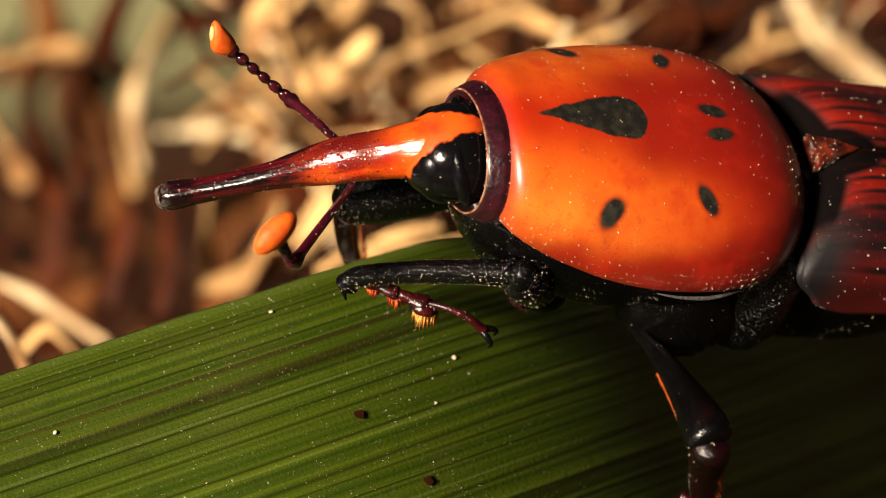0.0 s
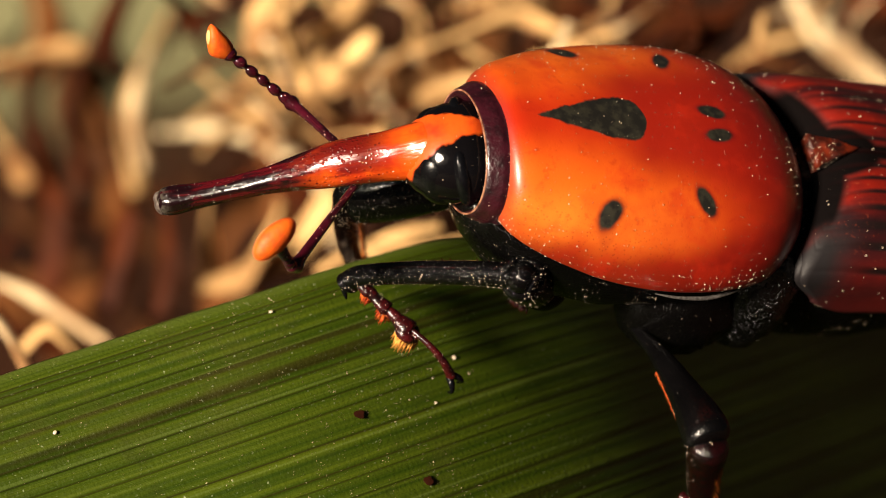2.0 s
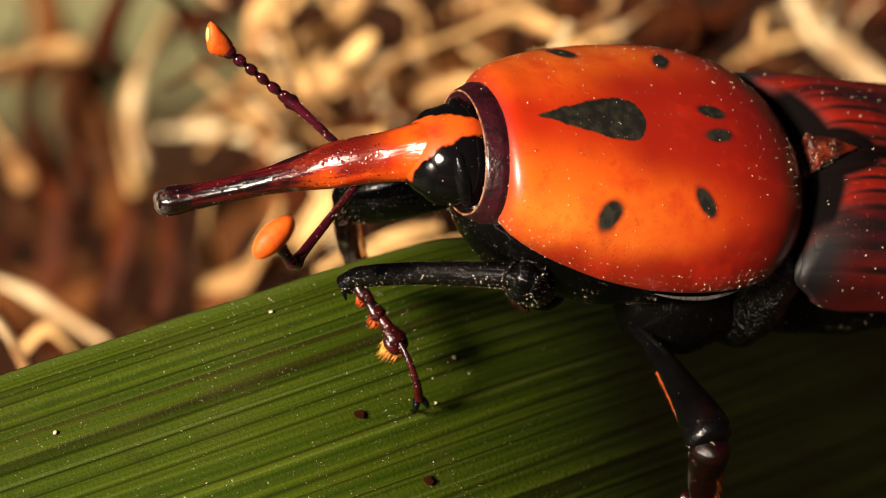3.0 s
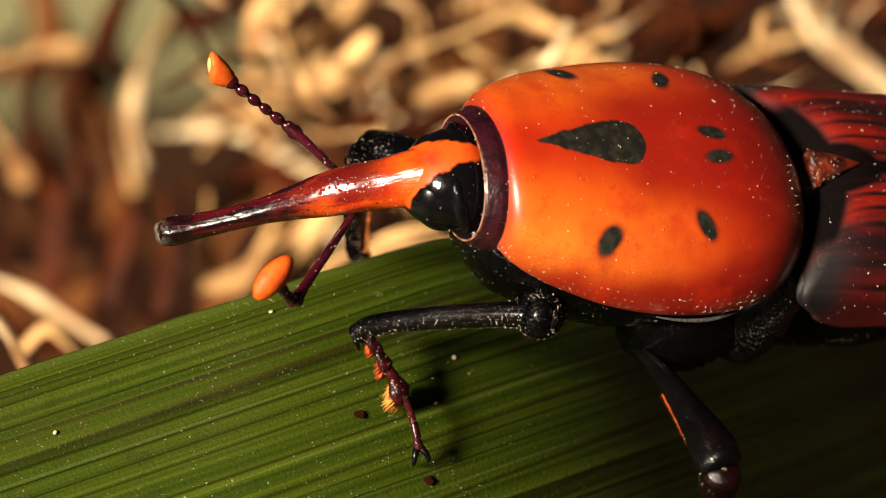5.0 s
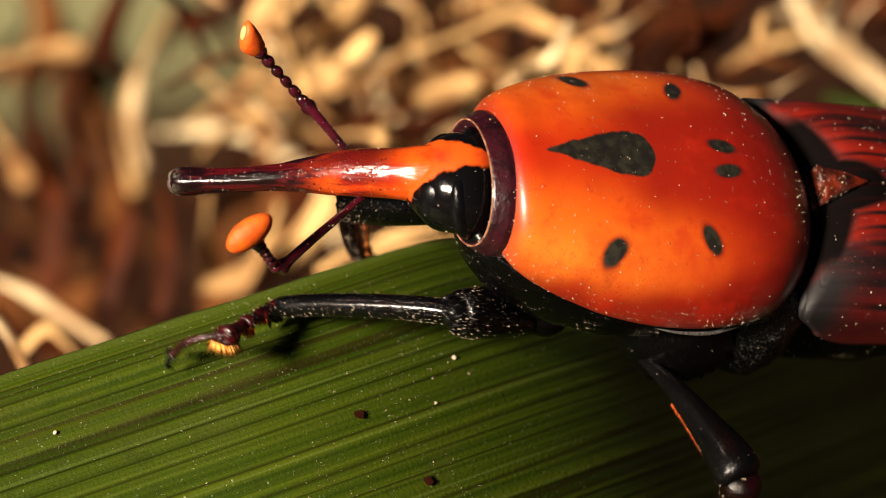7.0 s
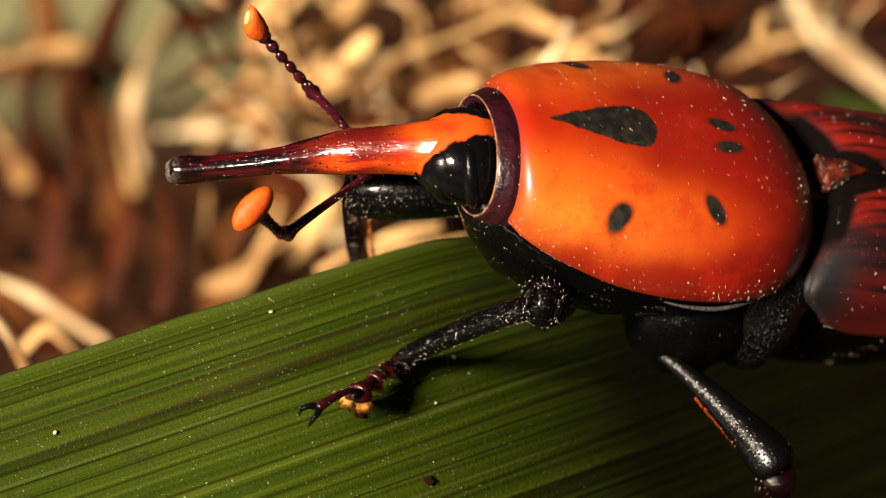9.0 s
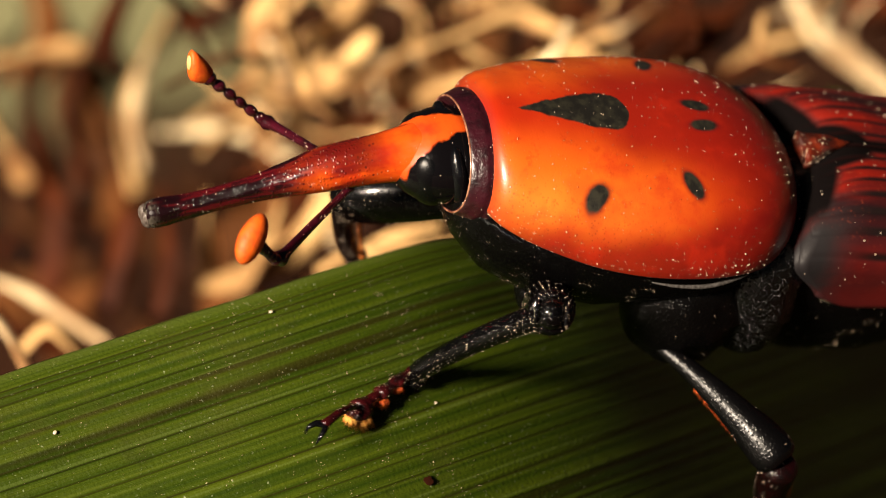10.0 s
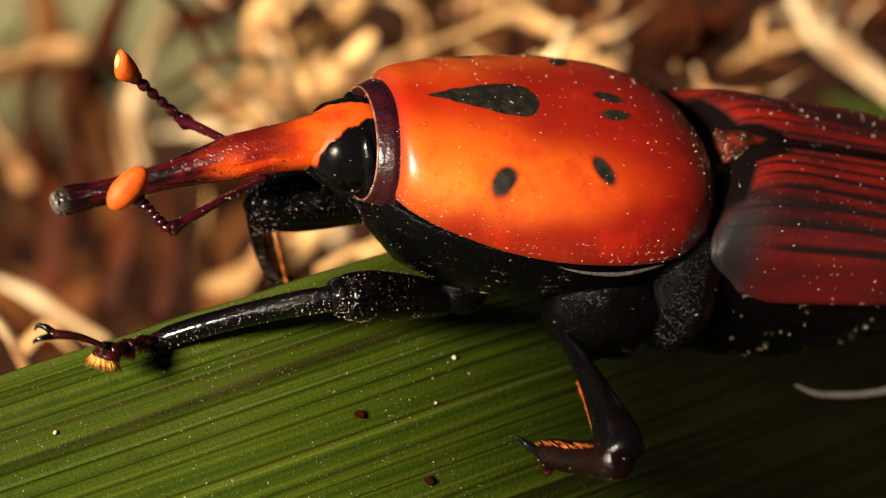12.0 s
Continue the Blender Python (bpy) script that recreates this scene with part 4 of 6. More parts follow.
# thin grey tube stands in for the highlight along a dark hind leg
HIND_FEMUR = part("hind_femur", tube(bend([(-13.1, 3.0, -7.75), (-14.5, 3.2, -8.05), (-17.5, 3.0, -7.8), (-19.5, 2.4, -6.2), (-19.8, 1.6, -3.2)], 40),
                               lambda t: smooth_spread([0, 0.2, 0.7, 1.0], [0.03, 0.12, 0.2, 0.4], t), sides=20), LIP, weevil, "hind leg edge, its silvery highlight put in as grey")


# ---- palm fibres ----
def fibre(points, width, material=None, flat=0.45, depth=-60.0):
    """A dry strip of palm fibre; points in the stage frame at that depth."""
    if points[0][0] < -9 and points[0][1] > -1.8:
        depth -= 40
    k = (88.9 - depth) / 88.9
    path = [STAGE.to_3x3() @ Vector((u * k, v * k, depth + (p[0] if p else 0))) for u, v, *p in points]
    mid = sum(path, Vector()) / len(path)
    path = bend([p - mid for p in path], 28)
    rng = random.Random(len(points) * 7 + int(abs(points[0][0]) * 100))
    ph = rng.uniform(0, 6)
    bm = tube(path, lambda t: width * k * 0.5 * (0.62 + 0.3 * math.sin(math.pi * t) + 0.12 * math.sin(9 * t + ph)), sides=12, flat=flat * 0.7, twist=rng.uniform(-3, 3))
    ob = new("palm_fibre", mesh_of("palm_fibre", bm, material or FIBRE))
    ob.location = mid * MM + STAGE.translation
    label = ("dark brown curled palm fibre strand" if material == FIBRE_DARK else
             "bleached cream palm fibre strip, curled and dry" if material == FIBRE_PALE else "curled dry tan palm fibre strip")
    return tagged(ob, label, "fibre", "tangle of dry palm fibres")


fibre([(-10.78, 2.02), (-11.18, 4.22), (-10.58, 6.42), (-9.68, 8.42)], 1.04, depth=-78)
fibre([(-10.58, 2.82), (-10.88, 4.82), (-10.38, 7.02)], 0.68, FIBRE_PALE, flat=0.5, depth=-68)
fibre([(-10.08, 4.12), (-7.68, 4.22), (-5.68, 3.42), (-4.08, 2.02), (-3.68, 0.22)], 0.84, FIBRE_PALE, flat=0.5, depth=-72)
fibre([(-6.88, 6.82), (-6.28, 8.02), (-5.68, 9.62)], 1.40, flat=0.6, depth=-75)
fibre([(-4.48, 5.32), (-2.88, 6.02), (-0.98, 7.22), (-0.88, 8.22), (-1.88, 9.02), (-2.88, 9.42)], 0.68, flat=0.5, depth=-78)
fibre([(-6.08, 5.82), (-4.48, 7.02), (-3.28, 8.42), (-2.68, 10.38)], 0.80, flat=0.5, depth=-80)
fibre([(-0.98, 5.32), (0.32, 5.62), (1.32, 5.82)], 1.08, flat=0.4, depth=-70)
fibre([(-1.08, 7.02), (0.72, 7.62), (2.52, 8.22), (3.72, 7.82), (5.32, 6.62), (6.32, 6.22)], 0.84, flat=0.5, depth=-68)
fibre([(0.72, 7.22), (1.72, 6.62), (2.72, 6.02)], 0.80, flat=0.5, depth=-76)
fibre([(4.72, 7.42), (5.72, 8.42), (6.52, 9.62)], 0.80, flat=0.5, depth=-78)
fibre([(12.12, 9.62), (13.12, 8.02), (14.32, 6.82), (16.32, 5.32)], 1.25, FIBRE_PALE, flat=0.5, depth=-105)
fibre([(10.12, 6.32), (11.32, 7.12), (12.92, 7.62)], 1.12, flat=0.5, depth=-110)
fibre([(-16.08, 6.62), (-14.48, 6.82), (-12.68, 7.12)], 1.00, flat=0.6, depth=-75)
fibre([(-16.08, 4.82), (-15.48, 3.62), (-14.68, 2.22)], 1.20, flat=0.5, depth=-80)
fibre([(-8.38, -1.58), (-8.28, 0.02), (-8.32, 2.02)], 0.92, flat=0.4, depth=-78)
fibre([(-8.88, -1.18), (-7.48, -1.18), (-6.08, -0.58), (-4.88, 0.22), (-3.68, 1.62)], 1.10, FIBRE, flat=0.6, depth=-72)
fibre([(-6.08, -0.18), (-4.88, 0.82), (-3.88, 2.22)], 1.00, FIBRE, flat=0.4, depth=-75)
fibre([(-2.88, -0.58), (-1.68, 0.22), (-0.08, 0.82)], 1.20, flat=0.5, depth=-45)
fibre([(-16.08, -0.98), (-14.68, -1.58), (-13.48, -2.38), (-11.88, -3.38)], 0.52, FIBRE_PALE, flat=0.6, depth=-25)
fibre([(-15.88, -2.38), (-15.28, -3.18), (-14.68, -4.38)], 0.52, FIBRE_PALE, flat=0.6, depth=-25)
fibre([(-15.08, -3.78), (-13.88, -2.78), (-12.68, -3.98)], 1.00, flat=0.5, depth=-45)
fibre([(-11.68, 6.42), (-11.88, 7.62), (-11.08, 9.22)], 1.00, FIBRE_DARK, flat=0.6, depth=-65)
fibre([(-12.68, 2.22), (-13.08, 4.82), (-12.08, 7.62), (-11.48, 9.42)], 0.80, FIBRE_DARK, flat=0.6, depth=-70)
fibre([(-13.88, -1.58), (-13.68, 1.22), (-14.28, 4.42)], 1.20, FIBRE_DARK, flat=0.6, depth=-85)
fibre([(-12.08, -2.38), (-11.48, -0.58), (-11.08, 1.42)], 1.40, FIBRE_DARK, flat=0.6, depth=-70)
fibre([(-10.08, -2.38), (-9.68, -0.38), (-9.88, 2.22)], 1.00, FIBRE_DARK, flat=0.6, depth=-70)
fibre([(-6.88, 2.82), (-5.28, 2.22), (-4.48, 0.42)], 1.20, FIBRE_DARK, flat=0.5, depth=-80)
fibre([(-2.48, 7.62), (-4.48, 5.62), (-6.28, 5.02)], 0.88, flat=0.5, depth=-72)
fibre([(1.32, 5.22), (-0.48, 4.42), (-2.88, 3.62)], 1.20, FIBRE_DARK, flat=0.5, depth=-75)
fibre([(3.92, 8.02), (6.32, 7.42), (9.32, 7.62)], 1.20, FIBRE_DARK, flat=0.5, depth=-75)
fibre([(7.32, 6.42), (9.32, 7.42), (10.92, 9.22)], 1.00, FIBRE_DARK, flat=0.5, depth=-70)
fibre([(-8.08, 4.82), (-6.68, 6.42), (-6.48, 8.02)], 0.72, flat=0.5, depth=-85)
fibre([(-9.08, 4.22), (-7.28, 5.42), (-5.28, 5.82), (-3.68, 6.62)], 1.40, flat=0.4, depth=-95)
fibre([(-8.68, 6.42), (-7.08, 4.82), (-6.08, 3.62)], 1.20, flat=0.4, depth=-100)
fibre([(-4.48, 7.62), (-3.68, 6.22), (-1.88, 5.82), (-0.48, 6.22)], 1.20, flat=0.4, depth=-95)
fibre([(-0.98, 4.72), (0.32, 4.32), (1.72, 4.62)], 1.08, FIBRE_PALE, flat=0.4, depth=-85)
fibre([(-5.68, 8.42), (-4.48, 9.22), (-3.28, 7.62)], 1.00, flat=0.4, depth=-95)
fibre([(-0.08, 8.42), (1.32, 8.62), (2.92, 9.02)], 1.00, flat=0.4, depth=-95)
fibre([(1.92, 5.82), (3.52, 6.62), (5.52, 6.22)], 1.20, flat=0.4, depth=-90)
fibre([(13.92, 7.62), (15.12, 8.62), (16.32, 8.22)], 1.00, FIBRE_DARK, flat=0.5, depth=-80)
fibre([(-4.48, -0.78), (-2.88, 0.02), (-1.28, 0.02), (0.92, 0.42)], 0.92, flat=0.5, depth=-40)
fibre([(-7.28, -1.58), (-6.28, 0.22), (-5.68, 1.62)], 1.00, flat=0.5, depth=-70)
fibre([(-16.08, -1.98), (-14.48, -3.18), (-13.28, -3.38)], 1.20, FIBRE_DARK, flat=0.5, depth=-50)
fibre([(-3.88, 3.62), (-2.68, 4.52), (-1.28, 5.02)], 1.20, FIBRE_DARK, flat=0.5, depth=-66)
fibre([(-3.68, 5.82), (-2.08, 5.42), (-0.88, 5.82)], 0.88, FIBRE_DARK, flat=0.5, depth=-90)
fibre([(6.72, 6.92), (8.32, 8.02), (10.32, 8.42)], 1.20, FIBRE_DARK, flat=0.5, depth=-66)
fibre([(4.32, 8.62), (6.12, 8.22), (7.92, 8.62)], 1.00, FIBRE_DARK, flat=0.5, depth=-66)


def make_fibre_mat():
    """The brown tangle behind: hundreds of thin strands in one mesh."""
    rng = random.Random(21)
    bm = bmesh.new()
    for i in range(290):
        w = rng.uniform(-225, -150)
        k = (88.9 - w) / 88.9
        u, v = rng.uniform(-17, 18), rng.uniform(-3, 10)
        if (u < -6 and rng.random() < (0.85 if v > 3 else 0.35)) or (u > 5 and rng.random() < 0.8):
            continue
        a = rng.uniform(0, 6.28)
        pts = []
        for j in range(5):
            pts.append((u * k, v * k, w))
            a += rng.uniform(-0.9, 0.9)
            u, v, w = u + 1.3 * math.cos(a), v + 1.3 * math.sin(a), w + rng.uniform(-3, 3)
        r = rng.uniform(0.8, 2.2)
        tube(bend(pts, 16), lambda t: r * (1.1 - t * 0.5), bm, 6, 0.5)
    for v in bm.verts:
        v.co = STAGE @ v.co
    return tagged(new("fibre_mat", mesh_of("fibre_mat", bm, TANGLE)), "tangled mat of dark brown palm fibres", "fibre", kind="stuff")


make_fibre_mat()


def make_loose_strands():
    """Thin curled strands that fill the tangle between the broad strips."""
    rng = random.Random(37)
    for i in range(70):
        u, v = rng.uniform(-8.5, 8.0), rng.uniform(2.5, 9.5)
        if i % 12 == 0:
            u, v = rng.uniform(-16, -8), rng.uniform(-2.5, 8)
        elif i % 7 == 0:
            u, v = rng.uniform(8, 16), rng.uniform(6, 9)
        a, curl, pts = rng.uniform(0, 6.28), rng.uniform(-0.7, 0.7), []
        for _ in range(rng.choice((4, 5, 6))):
            pts.append((u, v, rng.uniform(-4, 4)))
            u, v = u + 0.9 * math.cos(a), v + 0.9 * math.sin(a)
            a += curl + rng.uniform(-0.35, 0.35)
        pale = FIBRE_PALE if i % 3 == 0 else FIBRE_DARK if i % 3 == 1 else FIBRE
        fibre(pts, rng.uniform(0.26, 0.6), FIBRE_DARK if i % 12 == 0 else pale, flat=0.55, depth=rng.uniform(-55, -36) if i % 4 == 3 else rng.uniform(-105, -50))


make_loose_strands()


def make_far_blade():
    """A green leaf that lies far behind."""
    k = (88.9 + 110) / 88.9
    path = [STAGE.to_3x3() @ Vector((u * k, v * k, -110)) for u, v in ((13.6, 5.3), (15.2, 4.9), (17.5, 4.2), (21, 2.8))]
    mid = sum(path, Vector()) / 4
    bm = tube(bend([p - mid for p in path], 20), lambda f: 1.5 * (0.4 + 0.6 * math.sin(math.pi * (0.15 + 0.7 * f))), sides=10, flat=0.25)
    ob = new("grass_leaf", mesh_of("grass_leaf", bm, FAR_GREEN))
    ob.location = mid * MM + STAGE.translation
    return tagged(ob, "fresh green blade among the dry fibres", "leaf")


make_far_blade()


# ---- what moves ----
def motions():
    # the body, in the world
    walk(weevil, [
        (0, pose(0.00595, 0.00096, 0.06268, -23.6, -15.8, -159.0)),
        (0.5, pose(0.00594, 0.00114, 0.06256, -23.8, -15.6, -159.1)),
        (1, pose(0.00595, 0.00127, 0.06248, -24.0, -15.5, -159.2)),
        (1.5, pose(0.00596, 0.00137, 0.06242, -24.3, -15.4, -159.3)),
        (2, pose(0.00596, 0.00136, 0.06242, -24.4, -15.5, -159.2)),
        (2.5, pose(0.00596, 0.00139, 0.06240, -24.7, -15.3, -159.2)),
        (3, pose(0.00596, 0.00139, 0.06240, -24.7, -15.3, -159.2)),
        (5, pose(0.00592, 0.00048, 0.06214, -26.1, -14.3, -158.7)),
        (5.5, pose(0.00592, 0.00050, 0.06213, -26.3, -14.0, -158.7)),
        (6, pose(0.00601, 0.00039, 0.06206, -25.8, -15.2, -158.0)),
        (6.5, pose(0.00608, 0.00033, 0.06200, -27.2, -15.4, -158.5)),
        (7, pose(0.00617, 0.00028, 0.06189, -28.1, -15.7, -159.6)),
        (8.8, pose(0.00655, 0.00132, 0.06143, -24.8, -19.0, -161.3)),
        (9, pose(0.00640, 0.00169, 0.06168, -20.3, -17.3, -161.6)),
        (9.5, pose(0.00572, 0.00272, 0.06193, -12.9, -14.0, -163.1)),
        (10, pose(0.00572, 0.00233, 0.06168, -14.4, -13.4, -161.9)),
        (10.5, pose(0.00534, 0.00148, 0.06119, -16.5, -13.0, -160.7)),
        (11, pose(0.00506, 0.00162, 0.06121, -16.5, -12.9, -160.9)),
        (11.1, pose(0.00482, 0.00180, 0.06127, -15.3, -12.8, -161.1)),
        (11.3, pose(0.00384, 0.00184, 0.06095, -12.8, -12.7, -161.7)),
        (11.5, pose(0.00386, 0.00252, 0.06153, -10.3, -12.5, -162.2)),
        (12, pose(0.00272, 0.00271, 0.06168, -9.1, -13.2, -164.4))])
    # its parts, in its own space
    walk(HIND_FEMUR, [
        (0, pose(-0.0048, 0, 0)),
        (11.2, pose(-0.0048, 0, 0)),
        (11.45, pose(-0.0024, 0, 0)),
        (11.7, pose(-0.0003, 0, 0)),
        (12, pose(0, 0, 0))])
    walk(HEAD_PART, [
        (0, pose(0.00620, 0.00000, 0.00075, 0.0, 34.8, -13.2)),
        (0.5, pose(0.00620, 0.00000, 0.00075, -0.0, 34.0, -11.8)),
        (1, pose(0.00620, 0.00000, 0.00075, 0.0, 33.6, -11.1)),
        (1.5, pose(0.00620, 0.00000, 0.00075, 0.0, 33.2, -10.3)),
        (2, pose(0.00620, 0.00000, 0.00075, -0.0, 33.4, -10.1)),
        (2.5, pose(0.00620, -0.00000, 0.00075, -0.0, 33.1, -9.9)),
        (3, pose(0.00620, 0.00000, 0.00075, 0.0, 33.1, -9.9)),
        (5, pose(0.00620, 0.00000, 0.00075, 0.0, 35.4, -10.5)),
        (5.5, pose(0.00620, 0.00000, 0.00075, 0.0, 35.2, -10.4)),
        (6, pose(0.00620, 0.00000, 0.00075, -0.0, 37.0, -12.1)),
        (6.2, pose(0.00620, -0.00000, 0.00075, 0.0, 37.0, -17.0)),
        (6.5, pose(0.00620, 0.00000, 0.00075, -0.0, 38.9, -22.1)),
        (6.7, pose(0.00620, 0.00000, 0.00075, 0.0, 37.5, -22.0)),
        (7, pose(0.00620, 0.00000, 0.00075, 0.0, 35.2, -22.4)),
        (7.2, pose(0.00620, -0.00000, 0.00075, 0.0, 34.5, -20.6)),
        (8.8, pose(0.00620, 0.00000, 0.00075, 0.0, 30.4, -17.4)),
        (9, pose(0.00620, 0.00000, 0.00075, -0.0, 29.6, -15.7)),
        (9.5, pose(0.00620, -0.00000, 0.00075, 0.0, 24.7, -8.5)),
        (10, pose(0.00620, 0.00000, 0.00075, -0.0, 20.4, -1.4)),
        (10.5, pose(0.00620, -0.00000, 0.00075, -0.0, 24.0, 3.7)),
        (11, pose(0.00620, 0.00000, 0.00075, -0.0, 25.9, 7.4)),
        (11.4, pose(0.00620, 0.00000, 0.00075, 0.0, 33.8, 0.1)),
        (11.5, pose(0.00620, 0.00000, 0.00075, 0.0, 26.1, 6.9)),
        (11.6, pose(0.00620, -0.00000, 0.00075, 0.0, 24.1, 5.1)),
        (11.8, pose(0.00620, 0.00000, 0.00075, 0.0, 21.0, 2.7)),
        (12, pose(0.00620, 0.00000, 0.00075, 0.0, 18.1, 0.5))])
    walk(FORE_FEMUR, [
        (0, pose(0.00160, 0.00240, -0.00440, 14.6, -49.1, 29.7)),
        (0.5, pose(0.00160, 0.00240, -0.00440, 14.5, -49.1, 29.3)),
        (1, pose(0.00160, 0.00240, -0.00440, 14.5, -48.8, 29.6)),
        (1.5, pose(0.00160, 0.00240, -0.00440, 15.0, -48.6, 30.1)),
        (2, pose(0.00160, 0.00240, -0.00440, 15.8, -48.7, 30.7)),
        (2.5, pose(0.00160, 0.00240, -0.00440, 16.2, -49.0, 31.0)),
        (3, pose(0.00160, 0.00240, -0.00440, 16.7, -49.3, 31.5)),
        (3.2, pose(0.00160, 0.00240, -0.00440, 16.6, -50.0, 30.3)),
        (4.8, pose(0.00160, 0.00240, -0.00440, 22.2, -49.2, 44.9)),
        (5.2, pose(0.00160, 0.00240, -0.00440, 22.8, -50.4, 44.4)),
        (5.5, pose(0.00160, 0.00240, -0.00440, 21.9, -49.3, 43.7)),
        (5.8, pose(0.00160, 0.00240, -0.00440, 21.9, -47.9, 43.3)),
        (6, pose(0.00160, 0.00240, -0.00440, 21.8, -46.6, 43.5)),
        (6.2, pose(0.00160, 0.00240, -0.00440, 22.7, -47.0, 44.3)),
        (6.3, pose(0.00160, 0.00240, -0.00440, 23.1, -47.4, 44.0)),
        (6.4, pose(0.00160, 0.00240, -0.00440, 23.5, -47.9, 43.6)),
        (6.5, pose(0.00160, 0.00240, -0.00440, 24.3, -48.8, 43.6)),
        (6.6, pose(0.00160, 0.00240, -0.00440, 21.1, -47.7, 34.6)),
        (6.7, pose(0.00160, 0.00240, -0.00440, 12.7, -44.4, 18.3)),
        (6.8, pose(0.00160, 0.00240, -0.00440, 4.1, -25.5, 6.1)),
        (6.9, pose(0.00160, 0.00240, -0.00440, 2.8, -15.0, 3.3)),
        (7, pose(0.00160, 0.00240, -0.00440, 5.6, -21.2, 10.0)),
        (7.2, pose(0.00160, 0.00240, -0.00440, 7.6, -27.2, 14.9)),
        (8.8, pose(0.00160, 0.00240, -0.00440, 8.3, -25.2, 24.6)),
        (8.9, pose(0.00160, 0.00240, -0.00440, 19.4, -45.1, 43.3)),
        (9, pose(0.00160, 0.00240, -0.00440, 17.7, -45.2, 46.7)),
        (9.2, pose(0.00160, 0.00240, -0.00440, 20.8, -54.2, 50.8)),
        (9.5, pose(0.00164, 0.00247, -0.00431, 15.3, -48.2, 61.7)),
        (9.6, pose(0.00203, 0.00278, -0.00388, -0.2, -41.8, 41.5)),
        (9.7, pose(0.00381, 0.00405, -0.00345, -1.8, -19.0, 36.8)),
        (9.8, pose(0.00292, 0.00350, -0.00365, -0.3, -23.5, 39.7)),
        (9.9, pose(0.00173, 0.00260, -0.00423, 9.1, -35.8, 57.2)),
        (10, pose(0.00174, 0.00266, -0.00414, 13.1, -41.2, 62.0)),
        (10.2, pose(0.00170, 0.00266, -0.00413, 17.8, -43.2, 69.8)),
        (10.5, pose(0.00170, 0.00272, -0.00407, 19.7, -44.6, 72.4)),
        (11, pose(0.00173, 0.00309, -0.00373, 20.6, -43.4, 79.3)),
        (11.2, pose(0.00162, 0.00311, -0.00366, 24.7, -46.3, 88.7)),
        (11.4, pose(0.00170, 0.00305, -0.00361, 26.0, -50.1, 81.5)),
        (11.5, pose(0.00190, 0.00303, -0.00359, 14.7, -49.3, 64.9)),
        (11.6, pose(0.00267, 0.00336, -0.00304, -6.4, -43.5, 41.9)),
        (11.7, pose(0.00335, 0.00300, -0.00380, -13.2, -18.1, 18.8)),
        (11.8, pose(0.00333, 0.00294, -0.00391, -13.5, -15.1, 17.5)),
        (12, pose(0.00229, 0.00257, -0.00424, -14.9, -12.8, 13.7))])
